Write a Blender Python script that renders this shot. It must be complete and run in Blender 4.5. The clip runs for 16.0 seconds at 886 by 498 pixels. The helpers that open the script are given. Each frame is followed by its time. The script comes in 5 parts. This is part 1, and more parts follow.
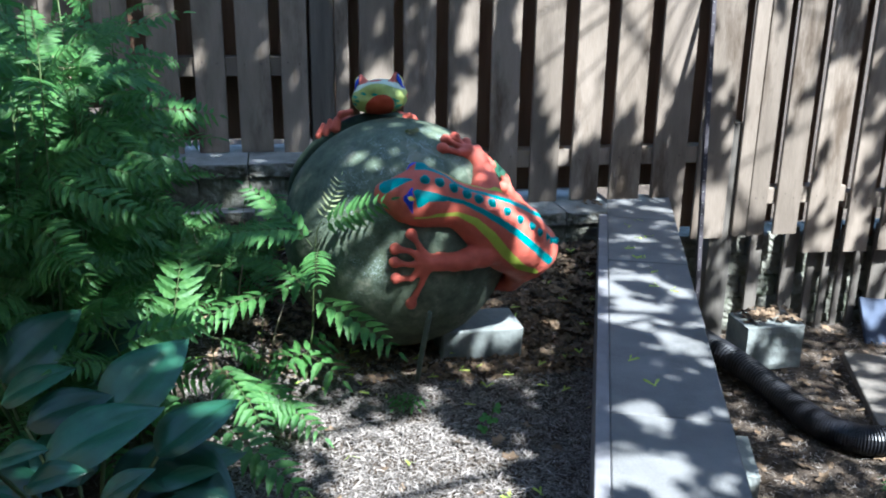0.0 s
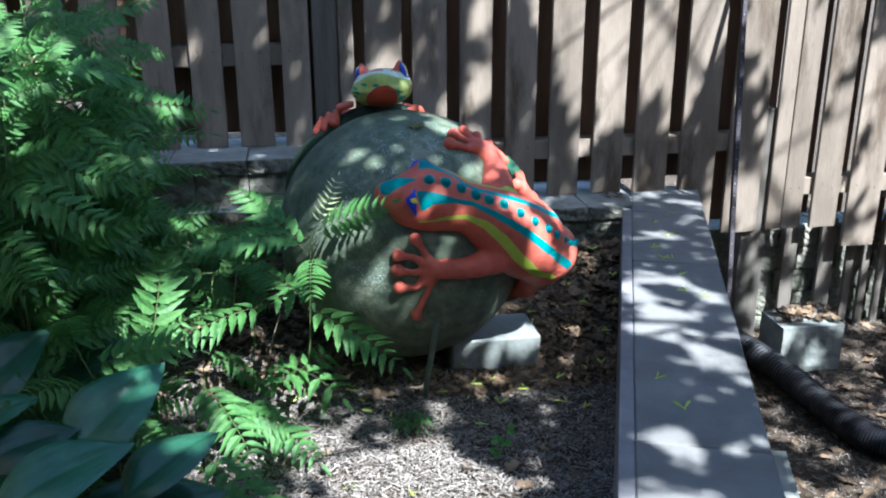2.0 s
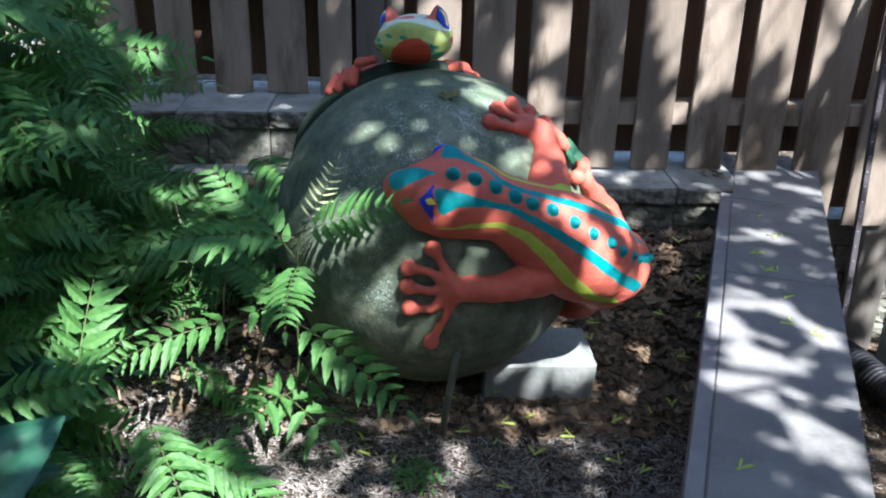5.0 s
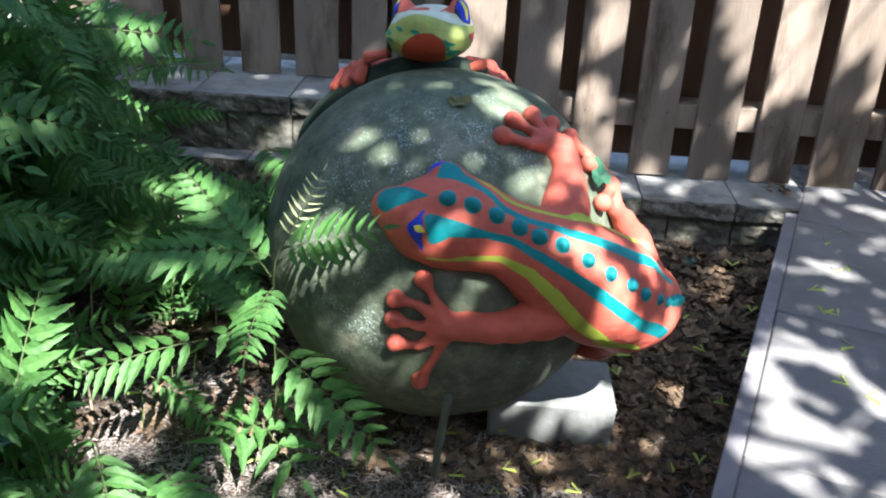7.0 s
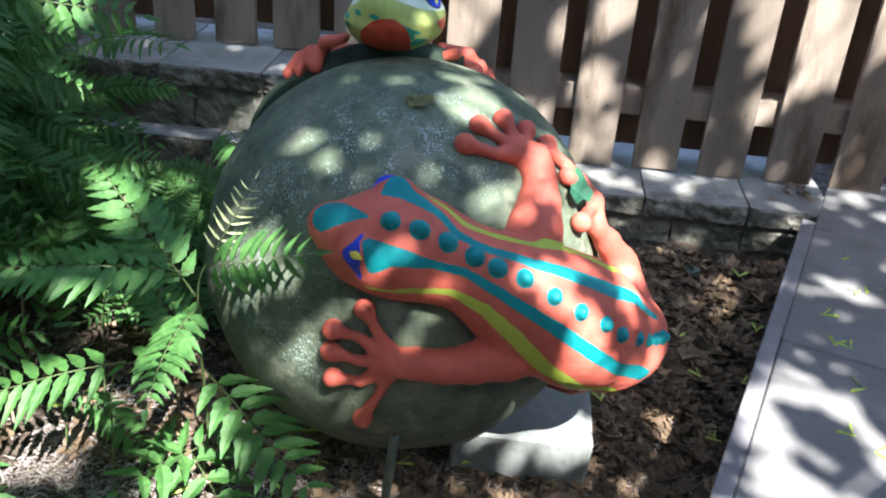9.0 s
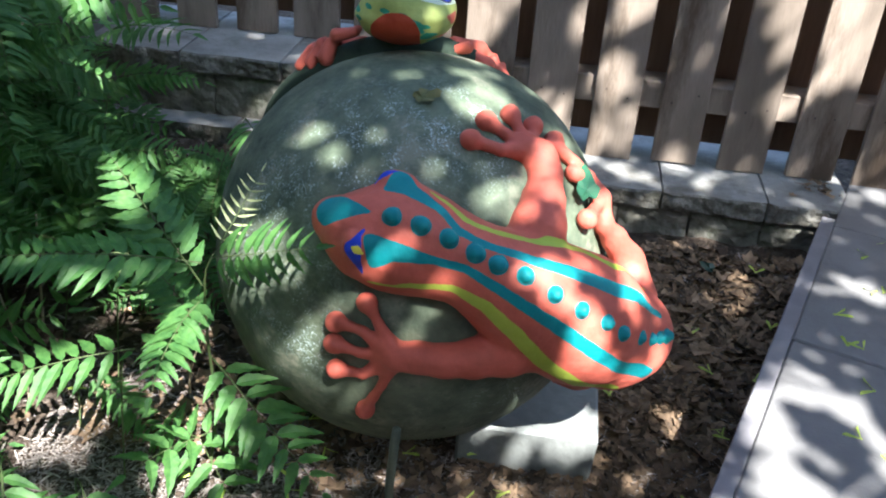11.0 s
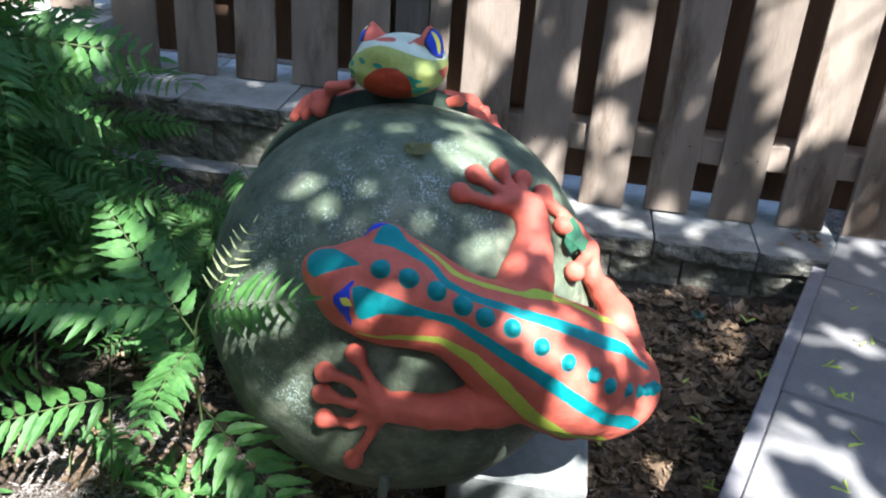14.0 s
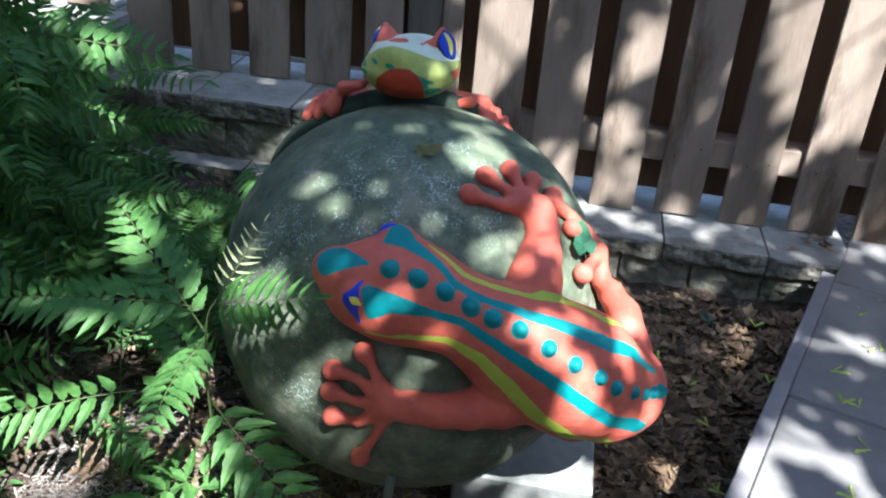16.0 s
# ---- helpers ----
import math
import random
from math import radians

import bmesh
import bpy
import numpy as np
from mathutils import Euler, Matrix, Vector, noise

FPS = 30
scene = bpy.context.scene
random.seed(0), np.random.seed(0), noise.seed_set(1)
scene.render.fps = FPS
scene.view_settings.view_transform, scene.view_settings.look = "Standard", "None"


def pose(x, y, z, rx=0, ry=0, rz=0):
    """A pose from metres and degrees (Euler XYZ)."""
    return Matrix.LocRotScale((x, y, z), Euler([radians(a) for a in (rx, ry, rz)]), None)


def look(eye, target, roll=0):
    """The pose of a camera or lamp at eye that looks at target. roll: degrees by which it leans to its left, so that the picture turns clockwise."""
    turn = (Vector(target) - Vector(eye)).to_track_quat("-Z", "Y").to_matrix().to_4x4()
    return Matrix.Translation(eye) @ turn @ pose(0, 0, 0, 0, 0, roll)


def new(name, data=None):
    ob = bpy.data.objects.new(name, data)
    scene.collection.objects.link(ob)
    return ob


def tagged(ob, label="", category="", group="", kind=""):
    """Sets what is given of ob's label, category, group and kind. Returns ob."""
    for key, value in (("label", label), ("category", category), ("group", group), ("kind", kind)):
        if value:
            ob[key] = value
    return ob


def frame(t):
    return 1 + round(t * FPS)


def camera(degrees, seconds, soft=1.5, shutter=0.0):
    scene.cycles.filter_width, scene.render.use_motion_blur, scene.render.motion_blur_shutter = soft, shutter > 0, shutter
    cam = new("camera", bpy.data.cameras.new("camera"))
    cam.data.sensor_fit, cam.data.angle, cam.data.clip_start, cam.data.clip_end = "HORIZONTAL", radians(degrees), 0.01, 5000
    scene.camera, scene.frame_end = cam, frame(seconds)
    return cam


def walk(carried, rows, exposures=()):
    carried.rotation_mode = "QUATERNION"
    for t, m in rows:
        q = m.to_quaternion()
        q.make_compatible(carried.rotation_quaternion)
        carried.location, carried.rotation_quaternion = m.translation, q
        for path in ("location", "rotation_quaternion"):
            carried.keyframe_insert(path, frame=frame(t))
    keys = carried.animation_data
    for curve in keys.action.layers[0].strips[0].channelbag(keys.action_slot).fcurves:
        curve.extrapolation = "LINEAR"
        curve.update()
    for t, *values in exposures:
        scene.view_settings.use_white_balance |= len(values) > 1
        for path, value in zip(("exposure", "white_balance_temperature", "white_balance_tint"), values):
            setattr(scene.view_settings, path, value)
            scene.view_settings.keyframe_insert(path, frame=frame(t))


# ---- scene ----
cam = camera(52.5, 16.0, 2.0)
PATH = [
    (0, (-1.502, -3.837, 1.305), (-1.147, -1.966, 0.693), 0.8),
    (0.5, (-1.508, -3.805, 1.303), (-1.14, -1.936, 0.692), 0.8),
    (1, (-1.488, -3.745, 1.276), (-1.119, -1.882, 0.651), 1.1),
    (1.5, (-1.45, -3.688, 1.283), (-1.14, -1.818, 0.647), 0.5),
    (2, (-1.413, -3.609, 1.292), (-1.113, -1.741, 0.645), -0.2),
    (2.5, (-1.386, -3.55, 1.29), (-1.1, -1.684, 0.629), -0.7),
    (3, (-1.364, -3.486, 1.288), (-1.093, -1.623, 0.614), -0.6),
    (3.5, (-1.337, -3.429, 1.284), (-1.088, -1.574, 0.579), -0.7),
    (4, (-1.283, -3.281, 1.282), (-1.086, -1.44, 0.527), -0.2),
    (6.5, (-1.058, -2.812, 1.295), (-1.114, -1.006, 0.438), 2.6),
    (7, (-1.022, -2.759, 1.3), (-1.108, -0.966, 0.418), 2.7),
    (7.5, (-0.986, -2.661, 1.304), (-1.079, -0.874, 0.41), 4.0),
    (8, (-0.948, -2.561, 1.308), (-1.057, -0.805, 0.356), 4.7),
    (8.5, (-0.935, -2.508, 1.31), (-1.041, -0.753, 0.358), 4.8),
    (9, (-0.917, -2.502, 1.309), (-1.052, -0.759, 0.337), 4.1),
    (9.2, (-0.902, -2.502, 1.31), (-1.064, -0.768, 0.327), 3.6),
    (11.3, (-0.87, -2.494, 1.34), (-1.073, -0.778, 0.334), 4.1),
    (11.5, (-0.867, -2.497, 1.347), (-1.074, -0.768, 0.362), 4.2),
    (12, (-0.863, -2.508, 1.352), (-1.082, -0.756, 0.412), 4.4),
    (12.5, (-0.86, -2.513, 1.356), (-1.074, -0.753, 0.43), 4.4),
    (13, (-0.855, -2.51, 1.359), (-1.07, -0.748, 0.439), 4.4),
    (13.5, (-0.856, -2.501, 1.355), (-1.069, -0.739, 0.434), 4.3),
    (14, (-0.856, -2.499, 1.358), (-1.068, -0.741, 0.429), 4.4),
    (14.5, (-0.855, -2.499, 1.359), (-1.061, -0.742, 0.426), 4.5),
    (15, (-0.854, -2.504, 1.362), (-1.062, -0.746, 0.431), 4.8),
    (15.5, (-0.853, -2.51, 1.366), (-1.076, -0.752, 0.438), 4.9),
    (16, (-0.854, -2.504, 1.367), (-1.088, -0.752, 0.431), 4.9),
]
walk(cam, [(t, look(e, g, r)) for t, e, g, r in PATH], [(0, 2.26, 5400, 4), (4.2, 2.26, 5550, 8), (6.5, 2.6, 6100, 11), (9.2, 2.64, 6100, 10), (14, 2.54, 5900, 10), (16, 2.42, 5850, 10)])

# ---- world, sun, exposure ----
TO_SUN = Vector((0.36, -0.66, 0.95)).normalized()
world = bpy.data.worlds.new("sky")
scene.world = world
world.use_nodes = True
wn = world.node_tree
sky = wn.nodes.new("ShaderNodeTexSky")
sky.sky_type = "NISHITA"
sky.sun_disc = False
sky.sun_elevation = math.asin(TO_SUN.z)
sky.sun_rotation = math.atan2(TO_SUN.x, TO_SUN.y)
wn.links.new(sky.outputs[0], wn.nodes["Background"].inputs[0])
wn.nodes["Background"].inputs[1].default_value = 0.1
sun = new("sun", bpy.data.lights.new("sun", "SUN"))
sun.data.energy = 5.0
sun.data.angle = radians(0.55)
sun.data.color = (1.0, 0.96, 0.9)
sun.matrix_world = look(TO_SUN * 20, (0, 0, 0))


# ---- materials ----
def mat(name, dark, light, rough=0.8, scale=8.0, detail=6.0, bump=0.3, bump_scale=60.0, stretch=(1, 1, 1), spec=0.3,
        spot=None, spot_scale=3.0, spot_at=0.62, piece=0.0, metal=0.0, island=False, trans=0.0, bump_dist=0.004):
    """Two tones mixed by noise, a second noise of spots, a fine bump; piece: how far each object's tone strays."""
    m = bpy.data.materials.new(name)
    m.use_nodes = True
    t = m.node_tree
    n, l = t.nodes, t.links
    b = n["Principled BSDF"]
    b.inputs["Roughness"].default_value = rough
    b.inputs["Metallic"].default_value = metal
    b.inputs["Specular IOR Level"].default_value = spec
    co = n.new("ShaderNodeTexCoord")
    mp = n.new("ShaderNodeMapping")
    mp.inputs["Scale"].default_value = stretch
    geo = n.new("ShaderNodeNewGeometry")
    info = n.new("ShaderNodeObjectInfo")
    l.new(co.outputs["Object"], mp.inputs["Vector"])
    rnd = geo.outputs["Random Per Island"] if island else info.outputs["Random"]
    off = n.new("ShaderNodeVectorMath")
    off.operation = "SCALE"
    off.inputs[0].default_value = (7.3, 3.1, 5.7)
    l.new(rnd, off.inputs["Scale"])
    l.new(off.outputs[0], mp.inputs["Location"])
    nz = n.new("ShaderNodeTexNoise")
    nz.inputs["Scale"].default_value = scale
    nz.inputs["Detail"].default_value = detail
    nz.inputs["Roughness"].default_value = 0.65
    l.new(mp.outputs[0], nz.inputs["Vector"])
    rp = n.new("ShaderNodeMapRange")
    rp.inputs["From Min"].default_value = 0.3
    rp.inputs["From Max"].default_value = 0.7
    l.new(nz.outputs["Fac"], rp.inputs["Value"])
    mx = n.new("ShaderNodeMix")
    mx.data_type = "RGBA"
    mx.inputs["A"].default_value = (*dark, 1)
    mx.inputs["B"].default_value = (*light, 1)
    l.new(rp.outputs[0], mx.inputs["Factor"])
    out = mx.outputs["Result"]
    if spot:
        n2 = n.new("ShaderNodeTexNoise")
        n2.inputs["Scale"].default_value = spot_scale
        n2.inputs["Detail"].default_value = 8
        n2.inputs["Roughness"].default_value = 0.7
        l.new(mp.outputs[0], n2.inputs["Vector"])
        r2 = n.new("ShaderNodeMapRange")
        r2.inputs["From Min"].default_value = spot_at - 0.04
        r2.inputs["From Max"].default_value = spot_at + 0.08
        l.new(n2.outputs["Fac"], r2.inputs["Value"])
        m2 = n.new("ShaderNodeMix")
        m2.data_type = "RGBA"
        m2.inputs["B"].default_value = (*spot, 1)
        l.new(r2.outputs[0], m2.inputs["Factor"])
        l.new(out, m2.inputs["A"])
        out = m2.outputs["Result"]
    if piece:
        hs = n.new("ShaderNodeHueSaturation")
        r3 = n.new("ShaderNodeMapRange")
        r3.inputs["To Min"].default_value = 1 - piece
        r3.inputs["To Max"].default_value = 1 + piece
        l.new(rnd, r3.inputs["Value"])
        l.new(r3.outputs[0], hs.inputs["Value"])
        l.new(out, hs.inputs["Color"])
        out = hs.outputs["Color"]
    l.new(out, b.inputs["Base Color"])
    if bump:
        n3 = n.new("ShaderNodeTexNoise")
        n3.inputs["Scale"].default_value = bump_scale
        n3.inputs["Detail"].default_value = 5
        l.new(mp.outputs[0], n3.inputs["Vector"])
        bp = n.new("ShaderNodeBump")
        bp.inputs["Strength"].default_value = bump
        bp.inputs["Distance"].default_value = bump_dist
        l.new(n3.outputs["Fac"], bp.inputs["Height"])
        l.new(bp.outputs[0], b.inputs["Normal"])
    if trans:
        tr = n.new("ShaderNodeBsdfTranslucent")
        hs2 = n.new("ShaderNodeHueSaturation")
        hs2.inputs["Value"].default_value = 1.3
        hs2.inputs["Saturation"].default_value = 1.05
        l.new(out, hs2.inputs["Color"])
        l.new(hs2.outputs["Color"], tr.inputs["Color"])
        ms = n.new("ShaderNodeMixShader")
        ms.inputs[0].default_value = trans
        l.new(b.outputs[0], ms.inputs[1])
        l.new(tr.outputs[0], ms.inputs[2])
        l.new(ms.outputs[0], n["Material Output"].inputs["Surface"])
    return m


M_BOARD = mat("weathered_cedar", (0.138, 0.11, 0.085), (0.268, 0.218, 0.174), 0.85, 2.0, 9, 0.4, 40, (3.5, 3.5, 0.8), 0.2, (0.095, 0.07, 0.05), 1.3, 0.57, 0.2)
# darker, redder cedar for the back boards: shade of the gaps is in its colour
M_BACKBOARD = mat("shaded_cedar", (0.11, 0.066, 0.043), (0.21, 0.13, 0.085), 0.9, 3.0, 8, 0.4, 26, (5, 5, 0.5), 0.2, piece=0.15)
M_POST = mat("grey_post_wood", (0.09, 0.08, 0.07), (0.18, 0.155, 0.13), 0.9, 3.0, 8, 0.5, 26, (5, 5, 0.5), 0.2)
M_STONE = mat("split_concrete_block", (0.1, 0.096, 0.076), (0.25, 0.24, 0.2), 0.92, 14.0, 9, 1.0, 45, (1, 1, 1), 0.2, (0.1, 0.11, 0.075), 4.0, 0.56, 0.14, bump_dist=0.014)
M_CAP = mat("pale_cap_stone", (0.17, 0.167, 0.155), (0.29, 0.286, 0.27), 0.9, 9.0, 9, 0.6, 90, (1, 1, 1), 0.2, (0.14, 0.132, 0.112), 5.0, 0.56, 0.12)
M_SPLIT = mat("split_cap_face", (0.085, 0.08, 0.064), (0.25, 0.238, 0.205), 0.94, 26.0, 9, 1.0, 60, (1, 1, 1), 0.15, (0.075, 0.072, 0.055), 9.0, 0.55, 0.12, bump_dist=0.014)
M_SLAB = mat("grey_concrete_slab", (0.115, 0.111, 0.107), (0.19, 0.185, 0.179), 0.9, 4.0, 10, 0.45, 150, (1, 1, 1), 0.25, (0.1, 0.097, 0.092), 2.2, 0.6, 0.06)
M_EDGE = mat("grey_edging_board", (0.12, 0.115, 0.12), (0.22, 0.21, 0.215), 0.7, 6.0, 6, 0.3, 40, (1, 1, 1), 0.3)
M_SOIL = mat("brown_mulch_soil", (0.03, 0.022, 0.016), (0.12, 0.092, 0.07), 0.95, 30.0, 8, 1.0, 90, (1, 1, 1), 0.1, (0.2, 0.165, 0.13), 22.0, 0.6, bump_dist=0.02)
M_CHIP = mat("wood_chips", (0.055, 0.046, 0.039), (0.36, 0.315, 0.28), 0.92, 14.0, 4, 0.4, 90, (1, 1, 1), 0.15, piece=0.42, island=True)
M_LITTER = mat("dry_leaf_litter", (0.055, 0.036, 0.022), (0.22, 0.15, 0.092), 0.85, 20.0, 5, 0.4, 90, (1, 1, 1), 0.25, piece=0.75, island=True)
M_POT = mat("mossy_green_pot", (0.044, 0.063, 0.042), (0.14, 0.166, 0.108), 0.7, 20.0, 12, 0.6, 110, (1, 1, 1), 0.3, (0.19, 0.195, 0.14), 11.0, 0.57)


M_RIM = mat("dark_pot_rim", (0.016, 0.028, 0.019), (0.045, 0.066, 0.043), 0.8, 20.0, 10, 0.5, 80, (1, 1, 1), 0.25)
M_BLOCK = mat("pale_green_block", (0.15, 0.16, 0.148), (0.28, 0.29, 0.27), 0.93, 8.0, 8, 0.7, 60, (1, 1, 1), 0.2, (0.2, 0.2, 0.17), 5.0, 0.62)
M_STAKE = mat("green_metal_stake", (0.06, 0.085, 0.065), (0.11, 0.14, 0.11), 0.5, 20, 5, 0.2, 90, (1, 1, 1), 0.4)
M_PIPE = mat("black_corrugated_plastic", (0.008, 0.008, 0.01), (0.016, 0.016, 0.02), 0.36, 20, 4, 0.1, 90, (1, 1, 1), 0.5, (0.024, 0.022, 0.02), 6, 0.68)
M_NAIL = mat("rusty_nail", (0.03, 0.022, 0.018), (0.07, 0.05, 0.04), 0.6, 30, 3, 0, 60)
M_ROD = mat("painted_steel_post", (0.03, 0.026, 0.03), (0.06, 0.052, 0.058), 0.7, 20, 4, 0.1, 90, (1, 1, 1), 0.15)
M_LEAF = mat("pinnate_leaf", (0.055, 0.16, 0.042), (0.125, 0.275, 0.07), 0.48, 12, 4, 0.25, 120, (1, 1, 1), 0.4, piece=0.34, island=True, trans=0.45)
M_STEM = mat("green_brown_stem", (0.06, 0.09, 0.03), (0.1, 0.135, 0.048), 0.7, 20, 4, 0.2, 120)
M_HOSTA = mat("green_hosta_leaf", (0.014, 0.062, 0.034), (0.03, 0.098, 0.054), 0.36, 5, 4, 0.15, 40, (1, 1, 1), 0.5, piece=0.45, trans=0.15)
M_TREE = mat("tree_leaf", (0.04, 0.09, 0.02), (0.07, 0.14, 0.03), 0.6, 10, 3, 0, 60, piece=0.3, island=True, trans=0.25)
M_BARK = mat("tree_bark", (0.06, 0.045, 0.035), (0.14, 0.11, 0.09), 0.95, 6, 8, 0.9, 30, (1, 1, 0.3), 0.1)
# leaf lightened to cream: the sunlight on this frond is put into its colour
M_PALE = mat("sunlit_pale_leaf", (0.36, 0.42, 0.19), (0.52, 0.56, 0.32), 0.55, 12, 4, 0.2, 120, piece=0.15, island=True, trans=0.3)
M_WILT = mat("wilted_leaf", (0.07, 0.085, 0.028), (0.17, 0.15, 0.06), 0.7, 40, 5, 0.4, 120)
M_PANEL = mat("blue_grey_plastic", (0.03, 0.042, 0.075), (0.055, 0.07, 0.11), 0.5, 6, 5, 0.1, 60)
M_DRY = mat("dry_seed_head", (0.16, 0.115, 0.075), (0.34, 0.26, 0.18), 0.85, 40, 5, 0.3, 120)
M_SEED = mat("yellow_green_seed", (0.3, 0.4, 0.06), (0.46, 0.55, 0.12), 0.6, 20, 3, 0, trans=0.2)


# ---- builders ----
def link(name, bm, material, parent=None, smooth=False):
    me = bpy.data.meshes.new(name)
    bm.to_mesh(me)
    bm.free()
    for m in material if isinstance(material, (list, tuple)) else [material]:
        me.materials.append(m)
    if smooth:
        me.polygons.foreach_set("use_smooth", [True] * len(me.polygons))
    ob = new(name, me)
    ob.parent = parent
    return ob


def part(name, bm, material, parent, label="", smooth=False):
    return tagged(link(name, bm, material, parent, smooth), label)


def empty(name, label, category, group="", kind="", at=(0, 0, 0)):
    ob = tagged(new(name), label, category, group, kind)
    ob.location = at
    return ob


def box(x0, x1, y0, y1, z0, z1, bevel=0.0, jitter=0.0, seed=0):
    """A bevelled block with slightly uneven corners."""
    bm = bmesh.new()
    bmesh.ops.create_cube(bm, size=1)
    r = random.Random(seed)
    for v in bm.verts:
        v.co = Vector(((x0 + x1) / 2 + v.co.x * (x1 - x0), (y0 + y1) / 2 + v.co.y * (y1 - y0), (z0 + z1) / 2 + v.co.z * (z1 - z0)))
        v.co += Vector((r.uniform(-1, 1), r.uniform(-1, 1), r.uniform(-1, 1))) * jitter
    if bevel:
        bmesh.ops.bevel(bm, geom=bm.edges[:], offset=bevel, segments=1, affect="EDGES")
    return bm


def rough_block(x0, x1, y0, y1, z0, z1, seed, relief=0.008, cuts=6):
    """A split-faced block: its front is broken into an uneven grid, its edges are chipped; the front takes the second material."""
    r = random.Random(seed)
    bm = bmesh.new()
    bmesh.ops.create_cube(bm, size=1)
    bmesh.ops.subdivide_edges(bm, edges=bm.edges[:], cuts=cuts, use_grid_fill=True)
    mid = Vector(((x0 + x1) / 2, (y0 + y1) / 2, (z0 + z1) / 2))
    size = Vector((x1 - x0, y1 - y0, z1 - z0))
    for f in bm.faces:
        f.material_index = 1 if f.normal.y < -0.5 else 0
    for v in bm.verts:
        p = v.co.copy()
        q = mid + Vector((p.x * size.x, p.y * size.y, p.z * size.z))
        edge = sum(abs(c) > 0.499 for c in p)
        if p.y < -0.499:
            at = q + Vector((seed * 3.1, 0, 0))
            q.y += relief * (noise.noise(at * 18) * 1.3 + noise.noise(at * 55) * 0.8 + (0.35 if edge > 1 else 0))
        if edge > 1:
            q += (mid - q).normalized() * r.uniform(0.0005, 0.0032)
        v.co = q
    return bm


def tube(points, radii, sides=8, caps=True):
    """A tapered tube along points."""
    bm = bmesh.new()
    rings = []
    pts = [Vector(p) for p in points]
    side = None
    for i, p in enumerate(pts):
        d = (pts[min(i + 1, len(pts) - 1)] - pts[max(i - 1, 0)]).normalized()
        if side is None:
            side = d.orthogonal().normalized()
        side = (side - d * side.dot(d)).normalized()
        up = d.cross(side)
        r = radii[i] if hasattr(radii, "__len__") else radii
        rings.append([bm.verts.new(p + (side * math.cos(a) + up * math.sin(a)) * r) for a in [math.tau * k / sides for k in range(sides)]])
    for a, b in zip(rings, rings[1:]):
        for k in range(sides):
            bm.faces.new((a[k], a[(k + 1) % sides], b[(k + 1) % sides], b[k]))
    if caps:
        bm.faces.new(rings[0][::-1])
        bm.faces.new(rings[-1])
    return bm


def smooth_path(points, n=8):
    """Catmull-Rom through points."""
    p = [Vector(q) for q in points]
    p = [p[0] * 2 - p[1]] + p + [p[-1] * 2 - p[-2]]
    out = []
    for i in range(1, len(p) - 2):
        for k in range(n):
            t = k / n
            a, b, c, d = p[i - 1], p[i], p[i + 1], p[i + 2]
            out.append(0.5 * ((2 * b) + (c - a) * t + (2 * a - 5 * b + 4 * c - d) * t * t + (3 * b - a - 3 * c + d) * t ** 3))
    return out + [p[-2]]


# ---- ground ----
WALL_OUT = Vector((0.939, -0.345, 0)).normalized()


def side_of_wall(x, y):
    """How far a place lies beyond the slab wall's bed side."""
    return Vector((x, y, 0)).dot(WALL_OUT)


def ground_z(x, y):
    d = side_of_wall(x, y)
    bed = 0.112 * max(0.0, min(1.0, (y + 1.15) / 0.85)) ** 1.3
    if x < -1.2:
        bed += 0.17 * min(1.0, (-1.2 - x) / 0.4) * max(0.0, min(1.0, (y + 1.8) / 1.4))
    low = -0.5 + 0.04 * noise.noise(Vector((x * 1.5, y * 1.5, 2)))
    k = max(0.0, min(1.0, (d - 0.1) / 0.1))
    return bed * (1 - k) + low * k + 0.012 * noise.noise(Vector((x * 4, y * 4, 0))) + 0.014 * noise.noise(Vector((x * 11, y * 11, 5)))


def build_ground():
    def ticks(lo, hi, a, b, fine):
        t = [lo + (a - lo) * i / 14 for i in range(14)]
        n = int((b - a) / fine)
        return t + [a + (b - a) * i / n for i in range(n)] + [b + (hi - b) * (i / 14) for i in range(15)]
    xs = ticks(-60, 60, -2.8, 1.8, 0.035)
    ys = ticks(-60, 60, -4.2, 0.3, 0.035)
    verts = [(x, y, ground_z(x, y)) for y in ys for x in xs]
    w = len(xs)
    faces = [(j * w + i, j * w + i + 1, (j + 1) * w + i + 1, (j + 1) * w + i) for j in range(len(ys) - 1) for i in range(w - 1)]
    me = bpy.data.meshes.new("ground")
    me.from_pydata(verts, [], faces)
    me.materials.append(M_SOIL)
    me.polygons.foreach_set("use_smooth", [True] * len(me.polygons))
    tagged(new("ground", me), "dark brown mulched soil of a garden bed", "ground", kind="structure")


build_ground()


# ---- fence ----
def fence_board(x0, x1, z0, z1, y0, fence, material, seed, name="board"):
    r = random.Random(seed)
    bm = box(x0 + r.uniform(-0.002, 0.002), x1 + r.uniform(-0.002, 0.002), y0, y0 + 0.018, z0 + r.uniform(-0.006, 0.006), z1, 0.002)
    lean = r.uniform(-0.004, 0.004)
    for v in bm.verts:
        v.co.x += lean * (v.co.z - z0) / (z1 - z0)
    return part(name, bm, material, fence)


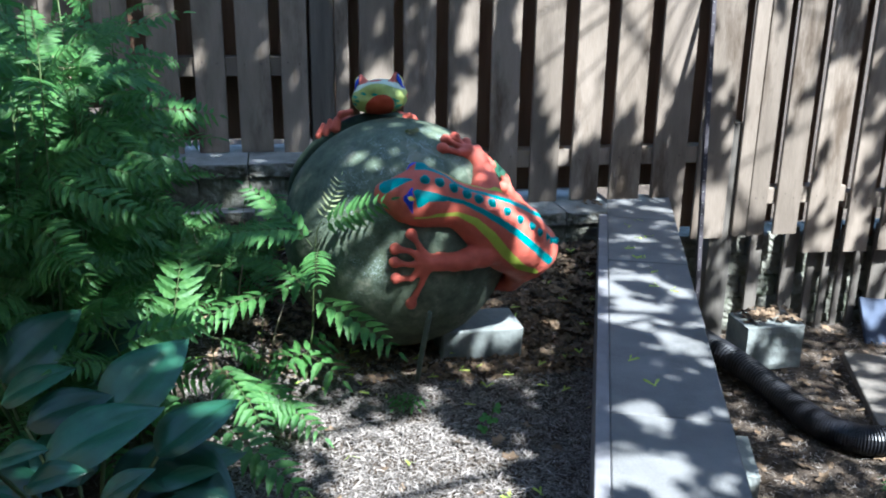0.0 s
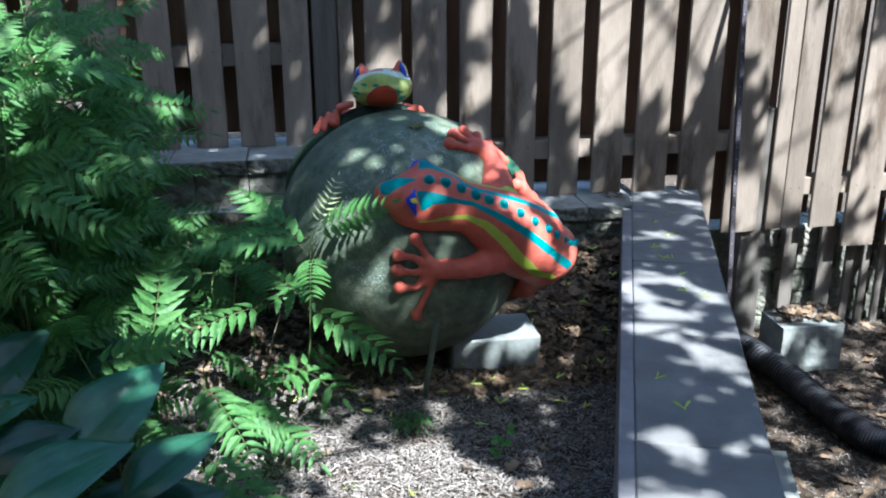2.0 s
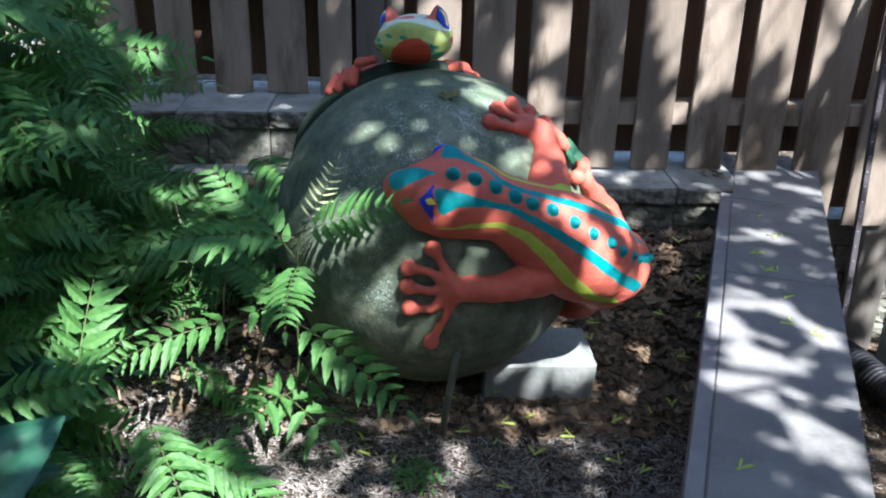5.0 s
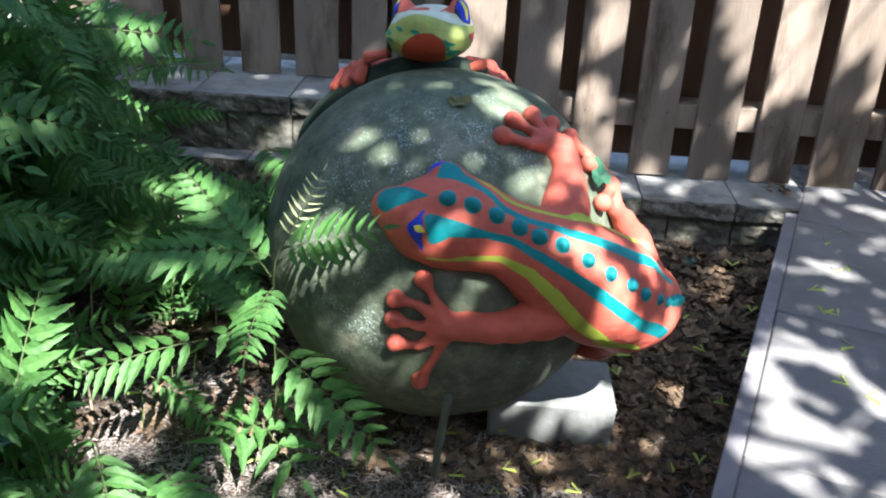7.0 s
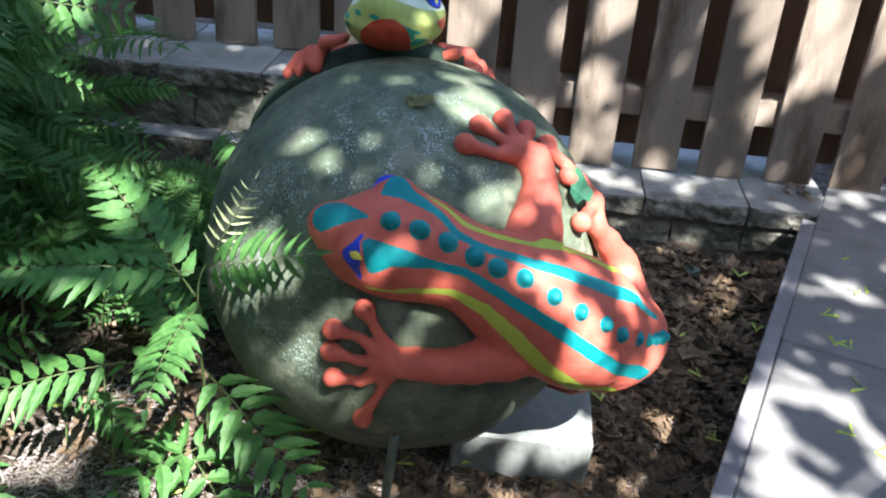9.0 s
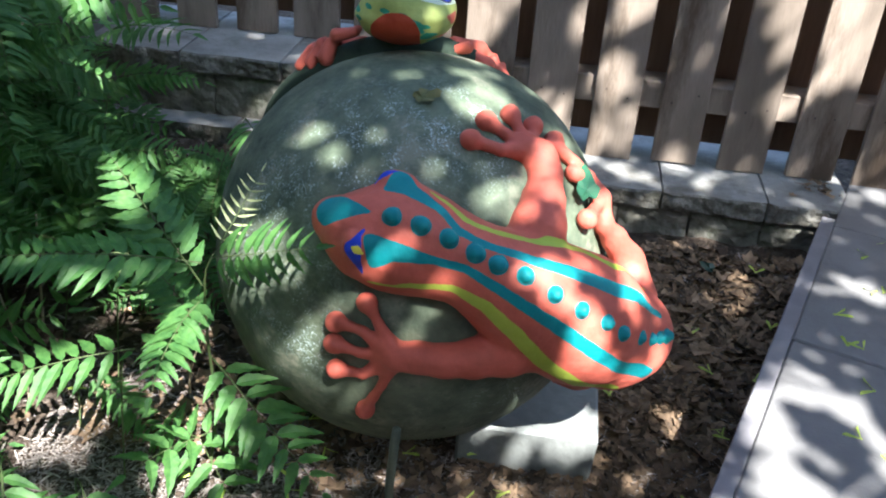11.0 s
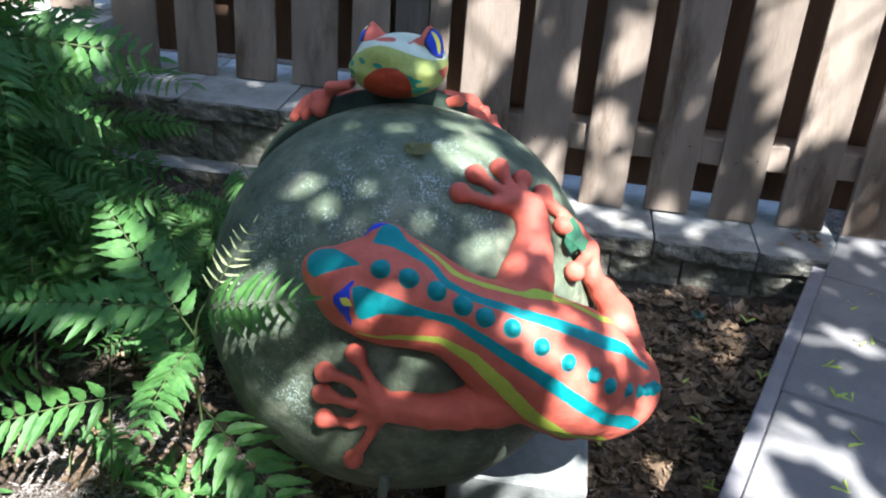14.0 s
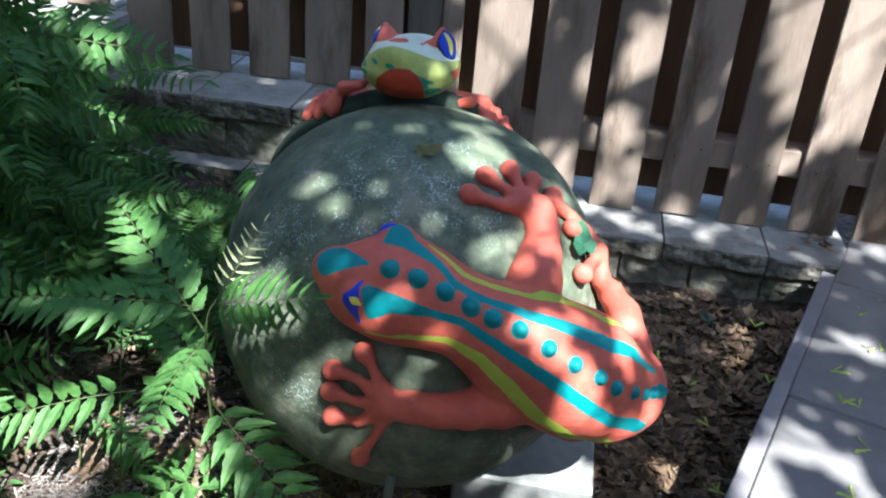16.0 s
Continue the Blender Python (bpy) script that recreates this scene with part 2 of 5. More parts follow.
FENCE_TOP = 2.15
fence = empty("wooden_fence", "weathered brown wooden fence of upright boards with dark gaps", "fence", kind="structure")
BOARDS = ((-2.58, -2.452), (-2.39, -2.257), (-2.195, -2.062), (-2.0, -1.882), (-1.82, -1.697), (-1.645, -1.512), (-1.47, -1.359), (-1.245, -1.188),
          (-1.145, -1.0), (-0.953, -0.817), (-0.762, -0.629), (-0.57, -0.441), (-0.377, -0.245), (-0.184, -0.051), (0.004, 0.152), (0.213, 0.375),
          (0.437, 0.6), (0.648, 0.718), (0.722, 0.815), (0.864, 0.989), (1.04, 1.197), (1.262, 1.394), (1.45, 1.604), (1.66, 1.814), (1.87, 2.024),
          (2.08, 2.234), (2.29, 2.444), (2.5, 2.654))
far_left = [(-2.77 - 0.2 * i, -2.63 - 0.2 * i) for i in range(16)][::-1]


def board_bottom(x):
    return 0.666 if x < -2.23 else 0.518 if x < -1.3 else 0.256 if x < 0.19 else 0.045 if x < 1.0 else -0.06


rows_of_boards = far_left + list(BOARDS)
board_at = {}
for i, (a, b) in enumerate(rows_of_boards):
    board_at[a] = fence_board(a, b, board_bottom(a), FENCE_TOP, 0.0, fence, M_BOARD, i)
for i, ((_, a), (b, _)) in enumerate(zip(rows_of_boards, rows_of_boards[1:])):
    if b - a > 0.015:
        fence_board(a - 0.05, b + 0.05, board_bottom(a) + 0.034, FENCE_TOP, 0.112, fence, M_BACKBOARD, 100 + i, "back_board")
part("post", box(-1.345, -1.248, 0.008, 0.108, 0.5, FENCE_TOP, 0.003), M_POST, fence)
for x0, x1, z in ((-6.0, -2.26, 1.1), (-2.24, -1.36, 0.835), (-1.24, 0.54, 0.415), (0.67, 1.24, 0.2), (1.25, 2.7, 0.16)):
    part("rail", box(x0, x1, 0.0195, 0.1105, z, z + 0.08, 0.003), M_BOARD, fence)
    part("rail", box(x0, x1, 0.0195, 0.1105, z + 1.0, z + 1.08, 0.003), M_BOARD, fence)
for i, (a, b) in enumerate(((0.8, 0.865), (0.985, 1.06), (1.125, 1.165), (1.215, 1.25), (1.3, 1.335), (1.39, 1.43), (1.49, 1.6), (1.64, 1.78), (1.82, 1.96), (2.0, 2.14), (2.18, 2.32))):
    fence_board(a, b, -0.66 if a > 0.9 else -0.42, 0.06, 0.07, fence, M_POST, 200 + i, "lower_board")
part("post", box(0.545, 0.665, 0.02, 0.11, -0.52, 0.6, 0.003), M_POST, fence)


bm = tube([(0, 0.002, 0), (0, -0.0014, 0)], 0.0028, 8)
nail_mesh = bpy.data.meshes.new("nail")
bm.to_mesh(nail_mesh)
bm.free()
nail_mesh.materials.append(M_NAIL)
nails = random.Random(17)
for a, b in BOARDS:
    rail = 0.835 if b < -1.3 else 0.415 if b < 0.63 else 0.2 if b < 1.25 else 0.16
    for k in (0.27, 0.73):
        for z in (rail, rail + 1.0):
            ob = new("nail", nail_mesh)
            ob.parent = board_at[a]
            ob.location = (a + (b - a) * (k + nails.uniform(-0.06, 0.06)), 0.0, z + nails.uniform(0.02, 0.06))


# ---- unseen plain walls, added behind and beside the camera to close the garden and cut sky light ----
for name, label, dims in (("wall_back", "unseen plain weathered wooden wall, added behind the path to cut sky light", (-5.0, 5.0, -5.4, -5.2, -0.6, 3.3)), ("wall_side", "unseen plain weathered wooden wall, added beside the garden", (3.2, 3.3, -5.2, 0.0, -0.7, 2.2)),
                          ("wall_left", "unseen plain weathered wooden wall, added beside the garden", (-4.6, -4.5, -5.2, -0.2, -0.6, 4.2))):
    tagged(link(name, box(*dims, 0.01), M_BOARD), label, "wall", kind="structure")


# ---- walls of block and cap stones ----
def block_wall(name, label, x0, x1, front, cap_top, courses, first_joint, low):
    wall = empty(name, label, "wall", kind="structure")
    step, n = 0.288, 0
    a = first_joint
    while a > x0:
        a -= step
    while a < x1 - 0.01:
        lo, hi = max(a + 0.002, x0), min(a + step - 0.002, x1)
        if hi - lo > 0.03:
            part("cap_stone", rough_block(lo, hi, front, front + 0.42, cap_top - 0.056, cap_top, int(a * 97) + 500, 0.009, 9), (M_CAP, M_SPLIT), wall)
        a += step
        n += 1
    for k in range(courses):
        top = cap_top - 0.058 - k * 0.15
        a = first_joint - 0.11 + 0.1 * k
        while a > x0:
            a -= 0.2
        while a < x1 - 0.01:
            lo, hi = max(a + 0.0015, x0), min(a + 0.1985, x1)
            if hi - lo > 0.03:
                part("block", rough_block(lo, hi, front + 0.018, front + 0.3, max(low, top - 0.147), top, int(a * 83) + k * 41, 0.01), (M_STONE, M_STONE), wall)
            a += 0.2
    return wall


block_wall("wall_low", "low grey block wall with pale cap stones under the fence", -1.3, -0.02, -0.192, 0.253, 2, -0.542, -0.1)
block_wall("wall_middle", "stepped grey block wall with cap stones under the fence", -2.24, -1.3, -0.225, 0.515, 3, -1.906, -0.1)
block_wall("wall_high", "highest step of grey block wall under the fence", -4.2, -2.19, -0.22, 0.663, 4, -2.245, -0.1)
ledge = tagged(new("wall_ledge"), "narrow pale stone ledge at the foot of the block wall", "wall ledge", kind="structure")
for i in range(5):
    part("ledge_stone", rough_block(-2.6 + i * 0.288, -2.6 + i * 0.288 + 0.284, -0.29, -0.2, 0.2, 0.335, 900 + i, 0.006), (M_CAP, M_SPLIT), ledge)
lower = tagged(new("wall_far"), "greenish block wall below the fence boards", "wall", kind="structure")
for k in range(5):
    for i in range(8):
        a = 0.2 + 0.2 * i + 0.1 * (k % 2)
        part("block", rough_block(a + 0.003, a + 0.197, 0.125, 0.3, 0.02 - 0.115 * (k + 1) + 0.003, 0.02 - 0.115 * k, 1000 + k * 9 + i, 0.008), (M_STONE, M_STONE), lower)

# ---- slab wall beside the bed ----
WALL_TURN = math.degrees(math.atan2(WALL_OUT.y, WALL_OUT.x))
slab_wall = empty("wall_slab", "grey concrete wall topped with long flat slabs", "wall", kind="structure")
slab_wall.matrix_world = pose(0, 0, 0, 0, 0, WALL_TURN)
along = -0.14
for i, end in enumerate((0.298, 0.9, 1.5, 2.1, 2.7, 3.3)):
    bm = box(0.0, 0.288, -end + 0.0015, -along - 0.0015, 0.193, 0.2565, 0.004, 0.0015, i)
    part("slab", bm, M_SLAB, slab_wall)
    along = end
part("wall_core", box(0.012, 0.272, -3.3, -0.03, -0.7, 0.192, 0.004), M_STONE, slab_wall)
part("edging_board", box(-0.036, -0.0015, -3.3, -0.25, -0.1, 0.2535, 0.002, 0.0005), M_EDGE, slab_wall)

# ---- pot ----
POT = Vector((-1.113, -0.967, 0.434))
POT_TILT = Matrix.Translation(POT) @ Vector((-0.319, 0.818, 0.478)).to_track_quat("Z", "Y").to_matrix().to_4x4()


def lathe(profile, sides=96, caps=True):
    bm = bmesh.new()
    rings = []
    for r, z in profile:
        rings.append([bm.verts.new((r * math.cos(a), r * math.sin(a), z)) for a in [math.tau * k / sides for k in range(sides)]])
    for a, b in zip(rings, rings[1:]):
        for k in range(sides):
            bm.faces.new((a[k], a[(k + 1) % sides], b[(k + 1) % sides], b[k]))
    if caps:
        bm.faces.new(rings[0][::-1])
        bm.faces.new(rings[-1])
    return bm


def add_speckle(m, colour, spread):
    """Small pale flecks of old paint, gathered round a few places; spread: centre and radius of each."""
    n, l = m.node_tree.nodes, m.node_tree.links
    socket = n["Principled BSDF"].inputs["Base Color"]
    out = socket.links[0].from_socket
    co = n.new("ShaderNodeTexCoord")

    def ramp(value, lo, hi):
        r = n.new("ShaderNodeMapRange")
        r.inputs["From Min"].default_value = lo
        r.inputs["From Max"].default_value = hi
        l.new(value, r.inputs["Value"])
        return r.outputs[0]

    def noise_of(scale, detail, rough):
        t = n.new("ShaderNodeTexNoise")
        t.inputs["Roughness"].default_value = rough
        t.inputs["Scale"].default_value = scale
        t.inputs["Detail"].default_value = detail
        l.new(co.outputs["Object"], t.inputs["Vector"])
        return t.outputs["Fac"]
    fine, patch = noise_of(210, 12, 0.8), noise_of(20, 8, 0.65)
    for centre, radius in spread:
        d = n.new("ShaderNodeVectorMath")
        d.operation = "DISTANCE"
        d.inputs[1].default_value = centre
        l.new(co.outputs["Object"], d.inputs[0])
        mask = None
        for v in (ramp(fine, 0.525, 0.6), ramp(patch, 0.44, 0.58), ramp(d.outputs["Value"], radius, radius * 0.3)):
            if mask is None:
                mask = v
                continue
            mul = n.new("ShaderNodeMath")
            mul.operation = "MULTIPLY"
            l.new(mask, mul.inputs[0])
            l.new(v, mul.inputs[1])
            mask = mul.outputs[0]
        x = n.new("ShaderNodeMix")
        x.data_type = "RGBA"
        x.inputs["B"].default_value = (*colour, 1)
        l.new(mask, x.inputs["Factor"])
        l.new(out, x.inputs["A"])
        out = x.outputs["Result"]
    l.new(out, socket)


TO_POT = POT_TILT.inverted()
add_speckle(M_POT, (0.44, 0.52, 0.51), [(TO_POT @ Vector(c), q) for c, q in (((-1.06, -1.16, 0.75), 0.17), ((-1.2, -1.2, 0.71), 0.2), ((-1.32, -1.22, 0.6), 0.12), ((-1.0, -1.1, 0.75), 0.12), ((-1.27, -1.31, 0.42), 0.12), ((-1.2, -1.33, 0.5), 0.1), ((-0.9, -1.25, 0.33), 0.08))])


def build_pot():
    R = 0.3785
    outer = [(R * math.sin(a), -R * math.cos(a)) for a in [math.radians(0.5 + i * 3.95) for i in range(0, 23)]]
    outer += [(0.3785, 0.01), (0.373, 0.06), (0.362, 0.115), (0.343, 0.165), (0.318, 0.21), (0.297, 0.24), (0.28, 0.258), (0.264, 0.266)]
    rim = [(0.262, 0.269), (0.268, 0.273), (0.2745, 0.281), (0.275, 0.298), (0.27, 0.31), (0.256, 0.318), (0.243, 0.312), (0.232, 0.288), (0.242, 0.25)]
    inner = [((R - 0.03) * math.sin(a), -(R - 0.03) * math.cos(a)) for a in [math.radians(138 - i * 8) for i in range(16)]]
    pot = empty("garden_pot", "large round mossy dark green pot tipped back on a block", "pot")
    pot.matrix_world = POT_TILT
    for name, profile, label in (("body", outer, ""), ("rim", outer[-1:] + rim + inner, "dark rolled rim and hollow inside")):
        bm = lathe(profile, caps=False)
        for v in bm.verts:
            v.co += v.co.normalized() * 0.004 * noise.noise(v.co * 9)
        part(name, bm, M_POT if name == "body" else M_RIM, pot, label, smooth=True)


build_pot()
block = link("concrete_block", box(-0.985, -0.7, -1.1, -0.9, -0.03, 0.115, 0.006, 0.004, 77), M_BLOCK)
tagged(block, "pale grey concrete block wedged under the green pot", "block")
stake = link("support_stake", tube([(-1.093, -1.23, -0.05), (-1.085, -1.28, 0.1), (-1.07, -1.328, 0.25), (-1.066, -1.338, 0.285), (-1.0655, -1.339, 0.29)], [0.0085, 0.0085, 0.0085, 0.008, 0.005], 10), M_STAKE, smooth=True)
tagged(stake, "thin green metal stake leaning against the pot", "stake")

# ---- painted frog statues ----
class Clay:
    """A lump of modelling clay: round strokes blended into one another, then skinned into one mesh."""

    def __init__(self, lo, hi, step):
        self.lo, self.step = np.array(lo, float), step
        n = np.ceil((np.array(hi) - self.lo) / step).astype(int) + 1
        self.grid = np.stack(np.meshgrid(*[self.lo[i] + np.arange(n[i]) * step for i in range(3)], indexing="ij"), -1).astype(np.float32)
        self.f = np.full(n, 1.0, np.float32)

    def window(self, pts, reach):
        a = np.floor((np.min(pts, 0) - reach - self.lo) / self.step).astype(int)
        b = np.ceil((np.max(pts, 0) + reach - self.lo) / self.step).astype(int) + 1
        return tuple(slice(max(0, i), max(0, j)) for i, j in zip(a, b))

    def blend(self, w, d, k):
        f = self.f[w]
        h = np.clip(0.5 + 0.5 * (f - d) / k, 0, 1)
        self.f[w] = f * (1 - h) + d * h - k * h * (1 - h)

    def stroke(self, a, b, ra, rb, k=0.02):
        a, b = np.array(a, np.float32), np.array(b, np.float32)
        w = self.window((a, b), max(ra, rb) + 3 * k + 0.02)
        p = self.grid[w]
        d = b - a
        t = np.clip(((p - a) @ d) / max(float(d @ d), 1e-9), 0, 1)
        self.blend(w, np.linalg.norm(p - a - t[..., None] * d, axis=-1) - (ra + (rb - ra) * t), k)

    def egg(self, c, r, k=0.02, turn=None):
        c, r = np.array(c, np.float32), np.array(r, np.float32)
        w = self.window((c,), float(r.max()) + 3 * k + 0.02)
        p = self.grid[w] - c
        if turn is not None:
            p = p @ np.array(turn, np.float32)
        q = np.linalg.norm(p / r, axis=-1)
        g = np.linalg.norm(p / (r * r), axis=-1) + 1e-6
        self.blend(w, q * (q - 1) / g, k)

    def skin(self):
        f, s = self.f, self.f < 0
        cells = np.zeros([n - 1 for n in f.shape], np.int8)
        corners = [(i, j, k) for i in (0, 1) for j in (0, 1) for k in (0, 1)]
        n = np.array(f.shape) - 1
        for i, j, k in corners:
            cells += s[i:i + n[0], j:j + n[1], k:k + n[2]]
        at = np.argwhere((cells > 0) & (cells < 8))
        index = np.full(cells.shape, -1, np.int64)
        index[tuple(at.T)] = np.arange(len(at))
        total, count = np.zeros((len(at), 3)), np.zeros((len(at), 1))
        for p in corners:
            for ax in range(3):
                if p[ax] == 0:
                    q = list(p)
                    q[ax] = 1
                    u, v = f[tuple((at + p).T)], f[tuple((at + q).T)]
                    cross = (u < 0) != (v < 0)
                    t = np.where(cross, u / np.where(cross, u - v, 1), 0)
                    pt = np.array(p, float) + t[:, None] * (np.array(q) - np.array(p))
                    total += np.where(cross[:, None], pt, 0)
                    count += cross[:, None]
        verts = self.lo + (at + total / count) * self.step
        quads = []
        for ax in range(3):
            b, c = (ax + 1) % 3, (ax + 2) % 3
            lo_, hi_ = [slice(None)] * 3, [slice(None)] * 3
            lo_[ax], hi_[ax] = slice(0, -1), slice(1, None)
            e = np.argwhere(s[tuple(lo_)] != s[tuple(hi_)])
            e = e[(e[:, b] > 0) & (e[:, c] > 0) & (e[:, b] < n[b]) & (e[:, c] < n[c])]
            ub, uc = np.eye(3, dtype=int)[b], np.eye(3, dtype=int)[c]
            q = np.stack([index[tuple(x.T)] for x in (e - ub - uc, e - uc, e, e - ub)], 1)
            flip = ~s[tuple(e.T)]
            q[flip] = q[flip][:, ::-1]
            quads.append(q)
        faces = np.concatenate(quads)
        for _ in range(2):
            acc, num = np.zeros_like(verts), np.zeros((len(verts), 1))
            for k in range(4):
                np.add.at(acc, faces[:, k], verts[faces[:, (k + 1) % 4]])
                np.add.at(num, faces[:, k], 1)
                np.add.at(acc, faces[:, k], verts[faces[:, (k - 1) % 4]])
                np.add.at(num, faces[:, k], 1)
            verts = verts * 0.5 + 0.5 * acc / np.maximum(num, 1)
        return verts, faces


def statue(name, clay, material, label, paints):
    verts, faces = clay.skin()
    verts += np.array([noise.noise_vector(Vector(p) * 32) for p in verts]) * 0.0014
    me = bpy.data.meshes.new(name)
    me.from_pydata(verts.tolist(), [], faces.tolist())
    me.polygons.foreach_set("use_smooth", [True] * len(me.polygons))
    for key, values in paints(verts).items():
        at = me.attributes.new(key, "FLOAT", "POINT")
        at.data.foreach_set("value", np.asarray(values, np.float32))
    me.materials.append(material)
    me.update()
    return tagged(new(name, me), label, "frog statue")


def paint_material(name, base, layers, rough=0.6):
    """Painted clay: layers of (attribute, colour), each where its attribute is above zero, with brushed edges."""
    m = mat(name, [c * 0.74 for c in base], [c * 1.04 for c in base], rough, 26, 9, 0.6, 60, spec=0.3, bump_dist=0.004)
    t = m.node_tree
    n, l = t.nodes, t.links
    b = n["Principled BSDF"]
    out = b.inputs["Base Color"].links[0].from_socket
    co = n.new("ShaderNodeTexCoord")
    wob = n.new("ShaderNodeTexNoise")
    wob.inputs["Scale"].default_value = 60
    l.new(co.outputs["Object"], wob.inputs["Vector"])
    tone = n.new("ShaderNodeTexNoise")
    tone.inputs["Scale"].default_value = 25
    tone.inputs["Detail"].default_value = 6
    l.new(co.outputs["Object"], tone.inputs["Vector"])
    for key, colour in layers:
        a = n.new("ShaderNodeAttribute")
        a.attribute_name = key
        add = n.new("ShaderNodeMath")
        add.operation = "MULTIPLY_ADD"
        add.inputs[1].default_value = 0.003
        l.new(wob.outputs["Fac"], add.inputs[0])
        l.new(a.outputs["Fac"], add.inputs[2])
        r = n.new("ShaderNodeMapRange")
        r.inputs["From Min"].default_value = 0.001
        r.inputs["From Max"].default_value = 0.0015
        l.new(add.outputs[0], r.inputs["Value"])
        c = n.new("ShaderNodeMix")
        c.data_type = "RGBA"
        c.inputs["A"].default_value = (*[v * 0.75 for v in colour], 1)
        c.inputs["B"].default_value = (*[min(1, v * 1.2) for v in colour], 1)
        l.new(tone.outputs["Fac"], c.inputs["Factor"])
        x = n.new("ShaderNodeMix")
        x.data_type = "RGBA"
        l.new(r.outputs[0], x.inputs["Factor"])
        l.new(out, x.inputs["A"])
        l.new(c.outputs["Result"], x.inputs["B"])
        out = x.outputs["Result"]
    l.new(out, b.inputs["Base Color"])
    return m


RED = (0.55, 0.12, 0.08)
TEAL = (0.006, 0.205, 0.22)
LIME = (0.38, 0.47, 0.06)
BLUE = (0.015, 0.05, 0.5)
YELLOW = (0.75, 0.68, 0.08)


def on_pot(d, r):
    """A place r metres from the pot's centre, in the direction of the place d."""
    return POT + (Vector(d) - POT).normalized() * r


def chain(clay, pts, radii, k=0.02):
    for (a, ra), (b, rb) in zip(zip(pts, radii), zip(pts[1:], radii[1:])):
        clay.stroke(a, b, ra, rb, k)



def stroke_paint(v, pts):
    """How far inside a brush stroke each vertex lies; pts: x, y, z and half its width along the stroke."""
    best = np.full(len(v), -1.0)
    for a, b in zip(pts, pts[1:]):
        a, b = np.array(a), np.array(b)
        d = b[:3] - a[:3]
        t = np.clip(((v - a[:3]) @ d) / (d @ d), 0, 1)
        best = np.maximum(best, a[3] + (b[3] - a[3]) * t - np.linalg.norm(v - a[:3] - t[:, None] * d, axis=1))
    return best


DOTS = ((-1.086, -1.35, 0.705), (-1.042, -1.347, 0.694), (-1.0, -1.342, 0.675), (-0.959, -1.339, 0.654), (-0.924, -1.339, 0.639), (-0.881, -1.333, 0.623), (-0.833, -1.329, 0.594),
        (-0.788, -1.317, 0.564), (-0.745, -1.299, 0.536), (-0.716, -1.286, 0.511), (-0.683, -1.253, 0.485), (-0.66, -1.222, 0.464), (-0.644, -1.204, 0.457), (-0.631, -1.189, 0.452))
DOT_R = (0.0128, 0.0132, 0.0132, 0.0132, 0.0128, 0.0125, 0.0118, 0.0115, 0.011, 0.0105, 0.01, 0.0095, 0.009, 0.011)


